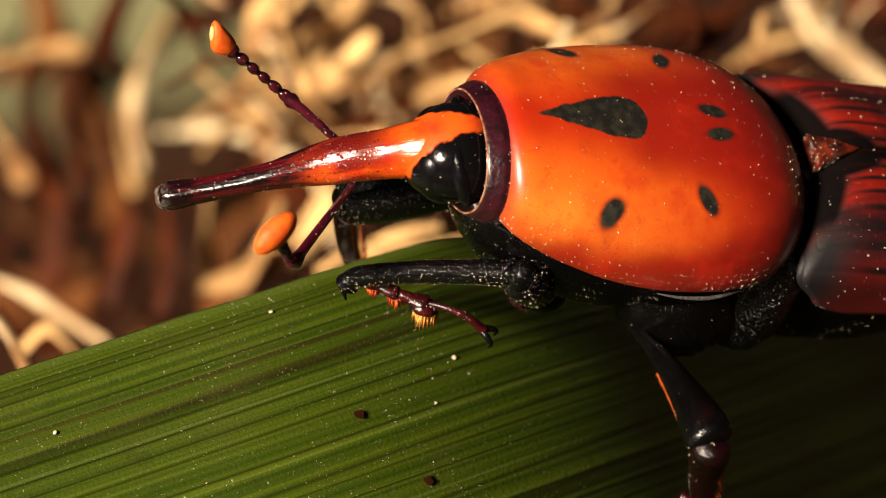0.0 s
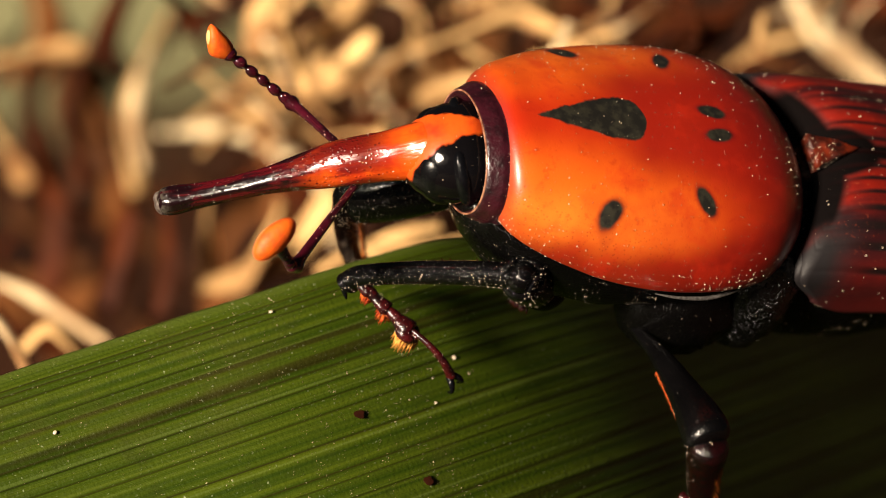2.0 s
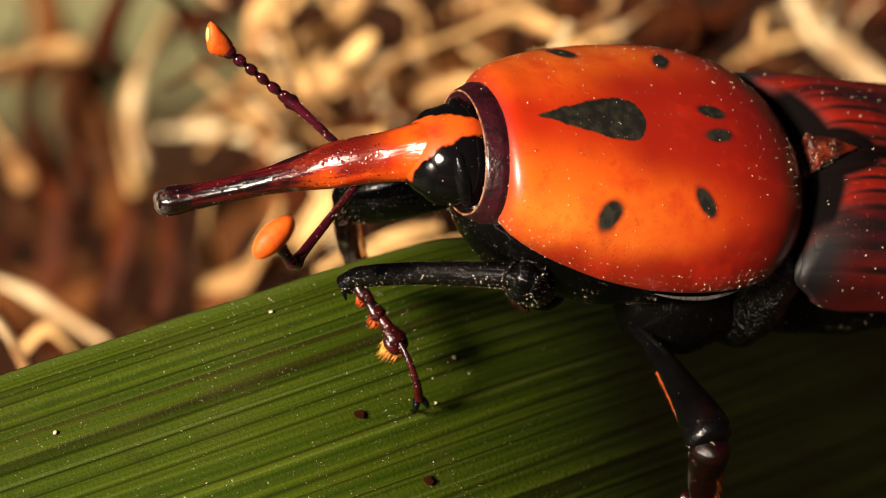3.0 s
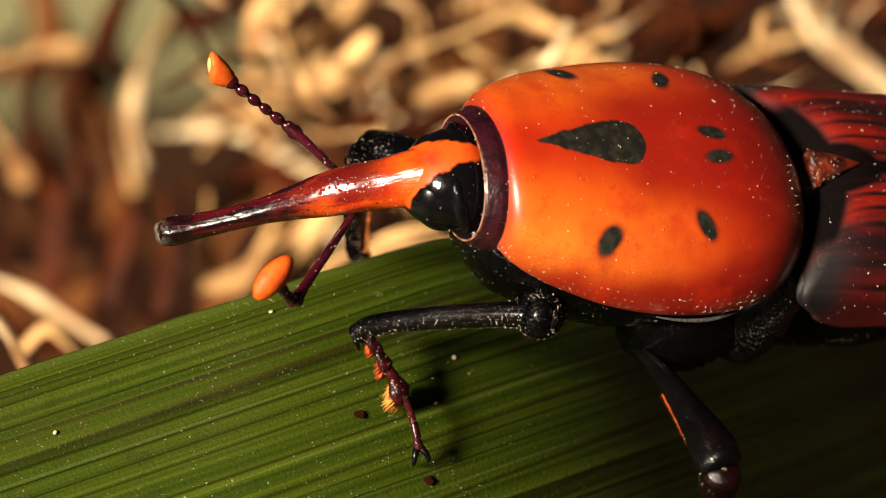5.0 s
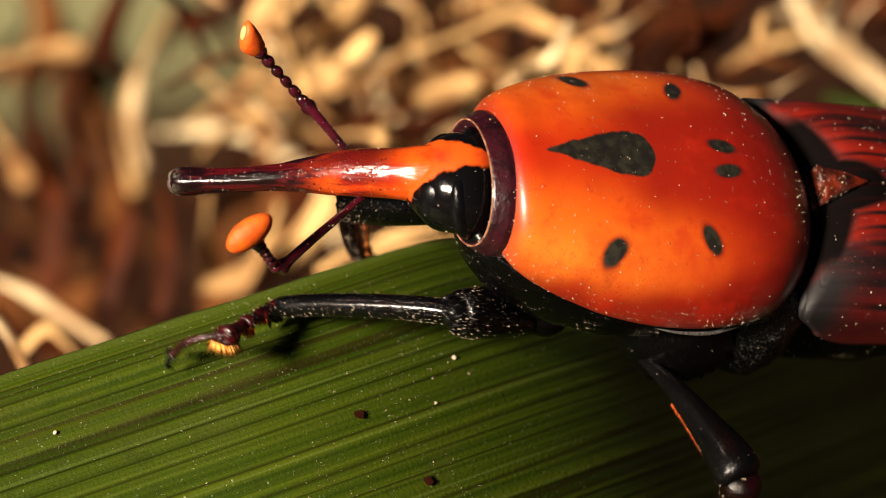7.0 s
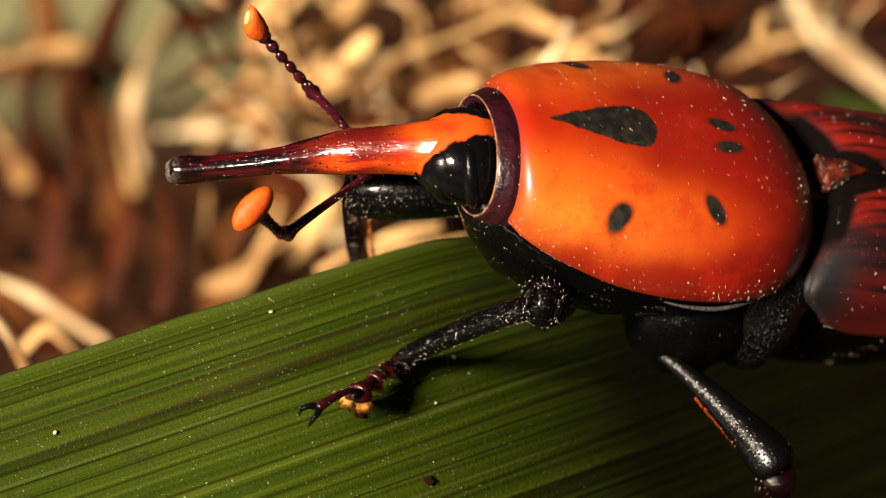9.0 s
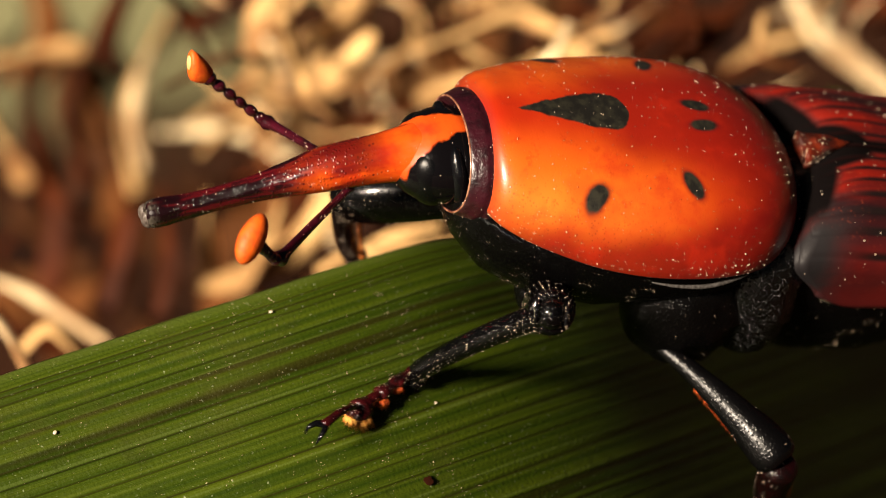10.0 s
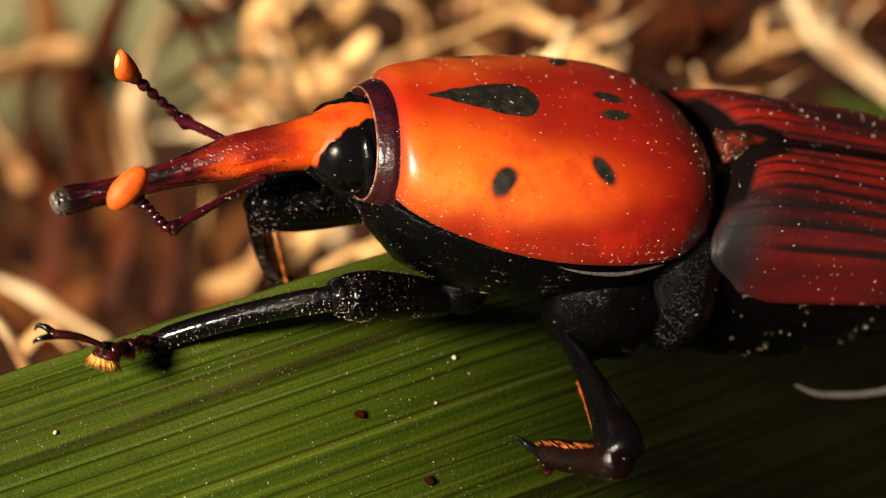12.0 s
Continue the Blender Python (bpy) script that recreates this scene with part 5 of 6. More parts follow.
    walk(FORE_TIBIA, [
        (0, pose(0.00421, 0.00389, -0.00092, 13.6, 42.2, -35.4)),
        (0.5, pose(0.00423, 0.00388, -0.00092, 13.8, 42.1, -35.7)),
        (1, pose(0.00424, 0.00390, -0.00094, 13.9, 42.1, -35.8)),
        (1.5, pose(0.00423, 0.00393, -0.00095, 14.2, 41.8, -35.6)),
        (2, pose(0.00421, 0.00395, -0.00094, 14.3, 42.0, -35.6)),
        (2.5, pose(0.00419, 0.00396, -0.00093, 14.9, 41.7, -35.1)),
        (3, pose(0.00416, 0.00397, -0.00091, 15.3, 41.4, -34.2)),
        (3.2, pose(0.00415, 0.00389, -0.00087, 15.5, 41.4, -34.2)),
        (4.8, pose(0.00373, 0.00452, -0.00092, 19.7, 43.4, -28.9)),
        (5.2, pose(0.00370, 0.00445, -0.00086, 20.2, 42.4, -28.3)),
        (5.5, pose(0.00377, 0.00447, -0.00091, 19.0, 43.7, -31.3)),
        (5.8, pose(0.00384, 0.00452, -0.00099, 17.9, 44.8, -32.2)),
        (6, pose(0.00389, 0.00458, -0.00106, 17.5, 45.9, -32.3)),
        (6.2, pose(0.00385, 0.00459, -0.00104, 19.5, 47.2, -29.4)),
        (6.3, pose(0.00384, 0.00456, -0.00101, 20.2, 47.2, -28.4)),
        (6.4, pose(0.00383, 0.00453, -0.00099, 20.8, 47.4, -27.7)),
        (6.5, pose(0.00380, 0.00449, -0.00094, 21.8, 46.0, -25.9)),
        (6.6, pose(0.00415, 0.00416, -0.00100, 18.4, 44.1, -32.0)),
        (6.7, pose(0.00472, 0.00343, -0.00118, 19.4, 34.9, -29.4)),
        (6.8, pose(0.00573, 0.00284, -0.00242, 20.8, 31.4, -26.6)),
        (6.9, pose(0.00604, 0.00265, -0.00321, 19.1, 38.4, -30.6)),
        (7, pose(0.00582, 0.00314, -0.00274, 21.0, 37.3, -26.9)),
        (7.2, pose(0.00555, 0.00345, -0.00230, 24.2, 36.6, -19.1)),
        (8.8, pose(0.00538, 0.00413, -0.00244, 20.6, 43.6, -19.5)),
        (8.9, pose(0.00397, 0.00463, -0.00114, 20.6, 53.9, -19.4)),
        (9, pose(0.00382, 0.00476, -0.00114, 15.2, 61.3, -29.4)),
        (9.2, pose(0.00330, 0.00449, -0.00067, 10.4, 71.5, -38.3)),
        (9.5, pose(0.00309, 0.00517, -0.00088, 0.7, 67.0, -51.7)),
        (9.6, pose(0.00460, 0.00506, -0.00082, 3.6, 62.0, -46.4)),
        (9.7, pose(0.00729, 0.00666, -0.00196, 12.8, 53.5, -24.6)),
        (9.8, pose(0.00617, 0.00619, -0.00182, 15.9, 53.2, -17.9)),
        (9.9, pose(0.00375, 0.00574, -0.00153, 14.2, 53.1, -23.0)),
        (10, pose(0.00336, 0.00572, -0.00111, 8.5, 58.0, -38.4)),
        (10.2, pose(0.00285, 0.00581, -0.00098, 3.7, 57.3, -50.2)),
        (10.5, pose(0.00269, 0.00584, -0.00084, 2.1, 55.1, -55.6)),
        (11, pose(0.00235, 0.00638, -0.00057, 7.7, 60.8, -45.3)),
        (11.2, pose(0.00169, 0.00628, -0.00034, 12.1, 63.2, -33.0)),
        (11.4, pose(0.00214, 0.00597, -0.00009, 10.4, 68.6, -33.8)),
        (11.5, pose(0.00317, 0.00575, -0.00010, 7.7, 73.5, -38.3)),
        (11.6, pose(0.00515, 0.00559, 0.00013, -6.3, 63.3, -65.6)),
        (11.7, pose(0.00749, 0.00441, -0.00237, 10.6, 39.6, -18.0)),
        (11.8, pose(0.00756, 0.00428, -0.00271, 9.9, 35.8, -18.3)),
        (12, pose(0.00665, 0.00363, -0.00322, 11.0, 29.5, -11.0))])
    walk(FORE_TARSUS, [
        (0, pose(0.00826, 0.00102, -0.00542, -15.9, -8.5, 148.5)),
        (0.5, pose(0.00826, 0.00098, -0.00542, -14.7, -5.2, 144.7)),
        (1, pose(0.00827, 0.00099, -0.00544, -13.2, -1.9, 140.7)),
        (1.5, pose(0.00829, 0.00102, -0.00542, -11.0, 2.7, 135.1)),
        (2, pose(0.00826, 0.00106, -0.00543, -9.4, 5.3, 131.7)),
        (2.5, pose(0.00828, 0.00109, -0.00539, -7.1, 8.9, 126.9)),
        (3, pose(0.00831, 0.00114, -0.00534, -4.5, 12.2, 122.7)),
        (3.2, pose(0.00830, 0.00107, -0.00531, -4.3, 12.5, 122.1)),
        (4.8, pose(0.00799, 0.00217, -0.00552, -17.0, 29.2, 129.9)),
        (5.2, pose(0.00806, 0.00211, -0.00537, -16.5, 30.0, 128.4)),
        (5.5, pose(0.00790, 0.00196, -0.00555, -19.3, 35.4, 127.4)),
        (5.8, pose(0.00787, 0.00198, -0.00570, -22.2, 35.8, 131.2)),
        (6, pose(0.00783, 0.00209, -0.00587, -8.7, 4.3, 128.5)),
        (6.2, pose(0.00781, 0.00236, -0.00595, -15.2, -5.8, 141.1)),
        (6.3, pose(0.00785, 0.00239, -0.00593, -12.4, -1.0, 134.7)),
        (6.4, pose(0.00785, 0.00242, -0.00592, -15.6, -6.2, 141.2)),
        (6.5, pose(0.00798, 0.00246, -0.00576, -15.9, 20.6, 132.3)),
        (6.6, pose(0.00823, 0.00161, -0.00566, -16.5, -6.3, 142.3)),
        (6.7, pose(0.00951, 0.00074, -0.00502, 50.0, 74.4, 1.7)),
        (6.8, pose(0.01084, 0.00028, -0.00591, 23.1, 60.7, -28.2)),
        (6.9, pose(0.01055, -0.00002, -0.00738, 34.9, -3.4, 18.3)),
        (7, pose(0.01058, 0.00074, -0.00680, 34.7, -11.5, 34.1)),
        (7.2, pose(0.01064, 0.00169, -0.00629, 31.6, -13.7, 49.5)),
        (8.8, pose(0.00996, 0.00252, -0.00706, 33.7, 7.9, 47.6)),
        (8.9, pose(0.00768, 0.00332, -0.00656, 31.1, 0.2, 42.1)),
        (9, pose(0.00662, 0.00318, -0.00701, 28.8, -8.5, 42.1)),
        (9.2, pose(0.00497, 0.00317, -0.00702, 25.8, -6.9, 42.3)),
        (9.5, pose(0.00471, 0.00311, -0.00705, 21.4, 3.8, 40.5)),
        (9.6, pose(0.00677, 0.00277, -0.00673, 19.3, 3.7, 65.0)),
        (9.7, pose(0.01091, 0.00500, -0.00735, 21.7, -6.9, 40.7)),
        (9.8, pose(0.00999, 0.00495, -0.00718, 21.5, 1.1, 45.4)),
        (9.9, pose(0.00745, 0.00417, -0.00689, 22.1, -4.8, 33.7)),
        (10, pose(0.00615, 0.00351, -0.00679, 22.3, 4.8, 33.3)),
        (10.2, pose(0.00517, 0.00303, -0.00662, 22.8, 6.6, 29.5)),
        (10.5, pose(0.00485, 0.00268, -0.00634, 23.7, 3.2, 31.8)),
        (11, pose(0.00464, 0.00406, -0.00643, 25.0, -18.5, 23.8)),
        (11.2, pose(0.00422, 0.00464, -0.00632, 22.8, -19.1, 22.7)),
        (11.4, pose(0.00417, 0.00461, -0.00632, 20.4, -19.2, 33.8)),
        (11.5, pose(0.00466, 0.00456, -0.00652, 18.8, -13.3, 37.2)),
        (11.6, pose(0.00640, 0.00285, -0.00586, 17.8, 6.8, 55.9)),
        (11.7, pose(0.01240, 0.00281, -0.00664, 19.4, -21.1, 37.3)),
        (11.8, pose(0.01272, 0.00257, -0.00664, 18.6, -17.9, 47.7)),
        (12, pose(0.01238, 0.00252, -0.00652, 18.8, -16.9, 36.5))])
    walk(FORE_CLAW, [
        (0, pose(0.00573, 0.00257, -0.00497, 12.2, -8.0, 145.3)),
        (0.5, pose(0.00582, 0.00270, -0.00515, 13.1, -3.5, 140.2)),
        (1, pose(0.00595, 0.00289, -0.00534, 14.0, 0.7, 135.4)),
        (1.5, pose(0.00617, 0.00314, -0.00556, 14.2, 2.6, 133.0)),
        (2, pose(0.00627, 0.00328, -0.00571, 15.1, 14.5, 132.9)),
        (2.5, pose(0.00650, 0.00346, -0.00586, 16.9, 14.5, 116.8)),
        (3, pose(0.00672, 0.00361, -0.00597, 20.1, 33.3, 118.4)),
        (3.2, pose(0.00674, 0.00355, -0.00596, 20.3, 35.0, 119.6)),
        (4.8, pose(0.00631, 0.00418, -0.00699, 16.2, 3.1, 96.6)),
        (5.2, pose(0.00644, 0.00415, -0.00687, 16.2, 4.5, 94.4)),
        (5.5, pose(0.00642, 0.00390, -0.00728, 17.1, 21.0, 100.9)),
        (5.8, pose(0.00626, 0.00381, -0.00746, 16.8, 4.1, 93.5)),
        (6, pose(0.00597, 0.00443, -0.00610, 16.4, 25.5, 132.0)),
        (6.2, pose(0.00549, 0.00423, -0.00565, 14.3, 3.4, 126.7)),
        (6.3, pose(0.00574, 0.00453, -0.00587, 13.4, 26.4, 142.4)),
        (6.4, pose(0.00552, 0.00429, -0.00560, 12.4, -1.8, 133.0)),
        (6.5, pose(0.00609, 0.00454, -0.00682, 18.5, -23.2, 91.2)),
        (6.6, pose(0.00587, 0.00343, -0.00533, 13.6, -26.2, 127.0)),
        (6.7, pose(0.01031, 0.00076, -0.00791, 10.8, -18.6, 28.5)),
        (6.8, pose(0.01214, -0.00041, -0.00853, -1.8, 4.2, -10.0)),
        (6.9, pose(0.01340, 0.00092, -0.00720, -8.4, 46.6, -29.8)),
        (7, pose(0.01301, 0.00239, -0.00620, -1.7, 54.7, -9.9)),
        (7.2, pose(0.01253, 0.00390, -0.00558, 16.0, 72.9, 26.5)),
        (8.8, pose(0.01196, 0.00471, -0.00747, 12.3, -10.0, 41.5)),
        (8.9, pose(0.00991, 0.00533, -0.00657, 8.2, -18.8, 33.4)),
        (9, pose(0.00882, 0.00517, -0.00657, 3.4, -11.9, 28.4)),
        (9.2, pose(0.00717, 0.00517, -0.00666, -1.8, -10.0, 23.8)),
        (9.5, pose(0.00699, 0.00505, -0.00725, -2.6, -18.8, 36.2)),
        (9.6, pose(0.00804, 0.00549, -0.00692, -1.6, -22.3, 38.2)),
        (9.7, pose(0.01317, 0.00695, -0.00698, -8.1, -30.8, 24.4)),
        (9.8, pose(0.01210, 0.00709, -0.00724, -4.2, -23.2, 30.5)),
        (9.9, pose(0.00994, 0.00583, -0.00664, -1.5, -18.1, 36.1)),
        (10, pose(0.00865, 0.00515, -0.00705, -1.7, -16.9, 34.5)),
        (10.2, pose(0.00776, 0.00450, -0.00697, -0.8, -21.9, 35.0)),
        (10.5, pose(0.00740, 0.00426, -0.00650, -3.3, -15.8, 24.2)),
        (11, pose(0.00725, 0.00521, -0.00548, -7.1, -25.7, 15.4)),
        (11.2, pose(0.00683, 0.00573, -0.00533, -13.7, -25.7, 5.2)),
        (11.4, pose(0.00652, 0.00618, -0.00534, -19.4, -21.7, -11.0)),
        (11.5, pose(0.00699, 0.00633, -0.00583, -20.2, -14.9, -16.8)),
        (11.6, pose(0.00807, 0.00532, -0.00622, -8.3, -29.4, 34.3)),
        (11.7, pose(0.01463, 0.00451, -0.00556, -19.5, -6.3, -15.3)),
        (11.8, pose(0.01464, 0.00468, -0.00572, -20.4, -27.6, 2.5)),
        (12, pose(0.01468, 0.00422, -0.00565, -20.1, -20.2, -2.0))])
    walk(MID_FEMUR, [
        (0, pose(-0.00170, 0.00340, -0.00440, -39.8, -22.8, 89.1)),
        (3.2, pose(-0.00170, 0.00340, -0.00440, -40.5, -23.1, 90.4)),
        (4.8, pose(-0.00170, 0.00340, -0.00440, -41.5, -22.3, 93.6)),
        (6.2, pose(-0.00170, 0.00340, -0.00440, -40.4, -21.6, 94.4)),
        (7, pose(-0.00170, 0.00340, -0.00440, -41.7, -22.3, 102.6)),
        (8.8, pose(-0.00170, 0.00340, -0.00440, -36.6, -11.5, 117.8)),
        (9.5, pose(-0.00170, 0.00340, -0.00440, -29.6, 9.4, 129.5)),
        (9.8, pose(-0.00170, 0.00340, -0.00440, -29.9, 8.6, 129.2)),
        (10.4, pose(-0.00170, 0.00340, -0.00440, -31.2, 6.4, 128.0)),
        (10.6, pose(-0.00170, 0.00340, -0.00440, -38.1, -1.8, 113.6)),
        (10.7, pose(-0.00170, 0.00340, -0.00440, -42.4, -11.2, 94.2)),
        (10.8, pose(-0.00170, 0.00340, -0.00440, -41.3, -12.3, 78.3)),
        (10.9, pose(-0.00170, 0.00340, -0.00440, -36.8, -18.0, 59.9)),
        (11, pose(-0.00170, 0.00340, -0.00440, -36.3, -22.0, 58.3)),
        (11.1, pose(-0.00170, 0.00340, -0.00440, -37.3, -20.6, 59.6)),
        (11.2, pose(-0.00170, 0.00340, -0.00440, -40.6, -19.7, 68.4)),
        (11.4, pose(-0.00170, 0.00340, -0.00440, -43.4, -12.6, 81.7)),
        (11.7, pose(-0.00170, 0.00340, -0.00440, -43.3, -6.5, 84.9)),
        (12, pose(-0.00170, 0.00340, -0.00440, -42.7, -4.7, 93.4))])
    walk(MID_TIBIA, [
        (0, pose(-0.00159, 0.01013, -0.00157, 41.4, 65.7, 165.6)),
        (3.2, pose(-0.00174, 0.01012, -0.00154, 39.7, 66.0, 160.0)),
        (4.8, pose(-0.00212, 0.01014, -0.00163, 27.7, 65.7, 165.0)),
        (6.2, pose(-0.00222, 0.01017, -0.00172, 23.3, 63.2, 165.7)),
        (7, pose(-0.00318, 0.00999, -0.00163, 17.6, 62.3, 163.1)),
        (8.8, pose(-0.00504, 0.00973, -0.00295, 26.8, 62.7, 173.7)),
        (9.5, pose(-0.00628, 0.00896, -0.00560, 55.0, 67.4, -156.4)),
        (9.8, pose(-0.00626, 0.00899, -0.00549, 39.5, 67.0, -151.7)),
        (10.4, pose(-0.00616, 0.00912, -0.00522, 66.1, 70.9, -172.2)),
        (10.6, pose(-0.00463, 0.01008, -0.00417, 51.7, 68.7, -171.0)),
        (10.7, pose(-0.00222, 0.01054, -0.00298, 45.3, 67.0, -173.3)),
        (10.8, pose(-0.00026, 0.01039, -0.00285, 52.0, 69.2, -167.7)),
        (10.9, pose(0.00178, 0.00940, -0.00214, 59.5, 70.8, -163.0)),
        (11, pose(0.00186, 0.00916, -0.00167, -176.5, 84.3, -143.8)),
        (11.1, pose(0.00176, 0.00929, -0.00183, -91.6, 80.2, -87.5)),
        (11.2, pose(0.00083, 0.00979, -0.00194, -51.8, 67.3, -84.4)),
        (11.4, pose(-0.00067, 0.01045, -0.00280, -33.4, 52.5, -75.6)),
        (11.7, pose(-0.00105, 0.01062, -0.00357, -28.6, 43.2, -70.7)),
        (12, pose(-0.00213, 0.01066, -0.00381, -28.2, 40.2, -61.9))])
    walk(FAR_FEMUR, [
        (0, pose(0.00300, -0.00150, -0.00290, -9.3, 38.4, -20.2)),
        (3.2, pose(0.00300, -0.00150, -0.00290, -7.1, 37.1, -17.9)),
        (4.8, pose(0.00300, -0.00150, -0.00290, -12.8, 29.7, -47.2)),
        (5.5, pose(0.00300, -0.00150, -0.00290, -12.2, 28.2, -47.4)),
        (6.2, pose(0.00300, -0.00150, -0.00290, -10.6, 35.0, -35.3)),
        (7.2, pose(0.00300, -0.00150, -0.00290, -5.6, 31.9, -22.4)),
        (8.8, pose(0.00300, -0.00150, -0.00290, -9.0, 30.6, -21.0)),
        (9.5, pose(0.00300, -0.00150, -0.00290, -17.0, 21.9, -17.6)),
        (10, pose(0.00300, -0.00150, -0.00290, -17.6, 26.1, -27.3)),
        (10.5, pose(0.00300, -0.00150, -0.00290, -17.2, 12.4, -47.3)),
        (11.1, pose(0.00300, -0.00150, -0.00290, -18.2, 15.1, -53.1)),
        (11.2, pose(0.00300, -0.00150, -0.00290, -18.5, 12.0, -61.3)),
        (11.3, pose(0.00300, -0.00150, -0.00290, -19.0, 7.9, -44.5)),
        (11.4, pose(0.00300, -0.00150, -0.00290, -16.2, 17.1, -8.7)),
        (11.5, pose(0.00300, -0.00150, -0.00290, -17.2, 17.8, -8.1)),
        (11.6, pose(0.00300, -0.00150, -0.00290, -17.6, 16.6, -8.9)),
        (11.8, pose(0.00300, -0.00150, -0.00290, -18.1, 15.3, -8.9)),
        (12, pose(0.00300, -0.00150, -0.00290, -18.4, 14.5, -8.5))])
    walk(FAR_TIBIA, [
        (0, pose(0.00712, -0.00302, -0.00638, -147.6, 63.1, -158.8)),
        (3.2, pose(0.00725, -0.00287, -0.00628, -149.2, 63.9, -160.3)),
        (4.8, pose(0.00630, -0.00507, -0.00568, -175.6, 72.8, 170.8)),
        (5.5, pose(0.00634, -0.00513, -0.00555, -178.8, 72.1, 167.3)),
        (6.2, pose(0.00674, -0.00415, -0.00611, -151.3, 65.2, -162.7)),
        (7.2, pose(0.00740, -0.00331, -0.00586, -150.8, 63.6, -159.6)),
        (8.8, pose(0.00750, -0.00322, -0.00575, -155.2, 63.8, -162.8)),
        (9.5, pose(0.00795, -0.00307, -0.00499, -127.2, 61.8, -137.7)),
        (10, pose(0.00747, -0.00380, -0.00537, -126.3, 60.3, -137.5)),
        (10.5, pose(0.00671, -0.00552, -0.00410, -142.1, 68.5, -155.6)),
        (11.1, pose(0.00625, -0.00582, -0.00436, -143.7, 68.9, -157.3)),
        (11.2, pose(0.00563, -0.00630, -0.00406, -138.0, 74.3, -151.6)),
        (11.3, pose(0.00695, -0.00539, -0.00367, -23.5, 62.1, -33.7)),
        (11.4, pose(0.00829, -0.00231, -0.00454, -94.0, 61.3, -101.7)),
        (11.5, pose(0.00828, -0.00225, -0.00462, -112.3, 56.1, -123.0)),
        (11.6, pose(0.00830, -0.00233, -0.00450, -115.1, 58.4, -126.1)),
        (11.8, pose(0.00834, -0.00234, -0.00437, -119.4, 60.6, -130.3)),
        (12, pose(0.00836, -0.00231, -0.00430, -127.4, 60.8, -138.6))])
    walk(NEAR_SCAPE, [
        (0, pose(0.00947, 0.00005, -0.00169, 11.0, 11.4, 47.9)),
        (1.5, pose(0.00953, 0.00021, -0.00161, 11.1, 12.8, 48.1)),
        (2.5, pose(0.00953, 0.00023, -0.00160, 11.4, 12.3, 48.5)),
        (3.2, pose(0.00952, 0.00023, -0.00161, 11.2, 7.8, 46.9)),
        (4.8, pose(0.00945, 0.00021, -0.00172, 12.1, 16.4, 49.1)),
        (5.5, pose(0.00945, 0.00022, -0.00172, 12.4, 10.1, 50.7)),
        (5.9, pose(0.00939, 0.00015, -0.00180, 12.3, 6.9, 47.8)),
        (6, pose(0.00937, 0.00014, -0.00182, 12.1, 7.8, 46.7)),
        (6.1, pose(0.00937, -0.00000, -0.00182, 11.8, 2.2, 43.8)),
        (6.2, pose(0.00937, -0.00013, -0.00182, 10.6, 3.7, 37.8)),
        (6.5, pose(0.00927, -0.00038, -0.00192, 11.4, 11.1, 39.3)),
        (6.7, pose(0.00933, -0.00040, -0.00184, 10.8, 9.9, 35.5)),
        (7.2, pose(0.00946, -0.00037, -0.00168, 11.6, 15.1, 38.4)),
        (8.8, pose(0.00964, -0.00024, -0.00144, 8.7, 10.9, 32.9)),
        (8.9, pose(0.00965, -0.00020, -0.00143, 7.1, 7.5, 34.6)),
        (9, pose(0.00967, -0.00014, -0.00140, 5.4, 10.7, 36.1)),
        (9.1, pose(0.00970, -0.00008, -0.00136, 3.9, 8.8, 36.1)),
        (9.3, pose(0.00976, 0.00006, -0.00126, 0.5, 10.3, 34.8)),
        (9.5, pose(0.00983, 0.00027, -0.00111, 1.0, 14.7, 45.4)),
        (9.8, pose(0.00987, 0.00052, -0.00097, 0.3, 6.4, 41.3)),
        (10, pose(0.00990, 0.00071, -0.00083, 1.0, 11.8, 42.3)),
        (10.2, pose(0.00983, 0.00084, -0.00093, 2.6, 7.6, 45.4)),
        (10.5, pose(0.00971, 0.00103, -0.00106, 5.9, 7.7, 53.6)),
        (11, pose(0.00958, 0.00124, -0.00118, 6.2, 5.6, 55.1)),
        (11.4, pose(0.00941, 0.00081, -0.00164, 3.7, 13.2, 57.8)),
        (11.6, pose(0.00968, 0.00111, -0.00107, -2.8, 11.1, 42.2)),
        (11.7, pose(0.00975, 0.00104, -0.00097, -7.8, 13.0, 28.1)),
        (11.8, pose(0.00982, 0.00097, -0.00087, -8.7, 8.1, 26.5)),
        (12, pose(0.00993, 0.00083, -0.00068, -7.9, 11.3, 30.0))])
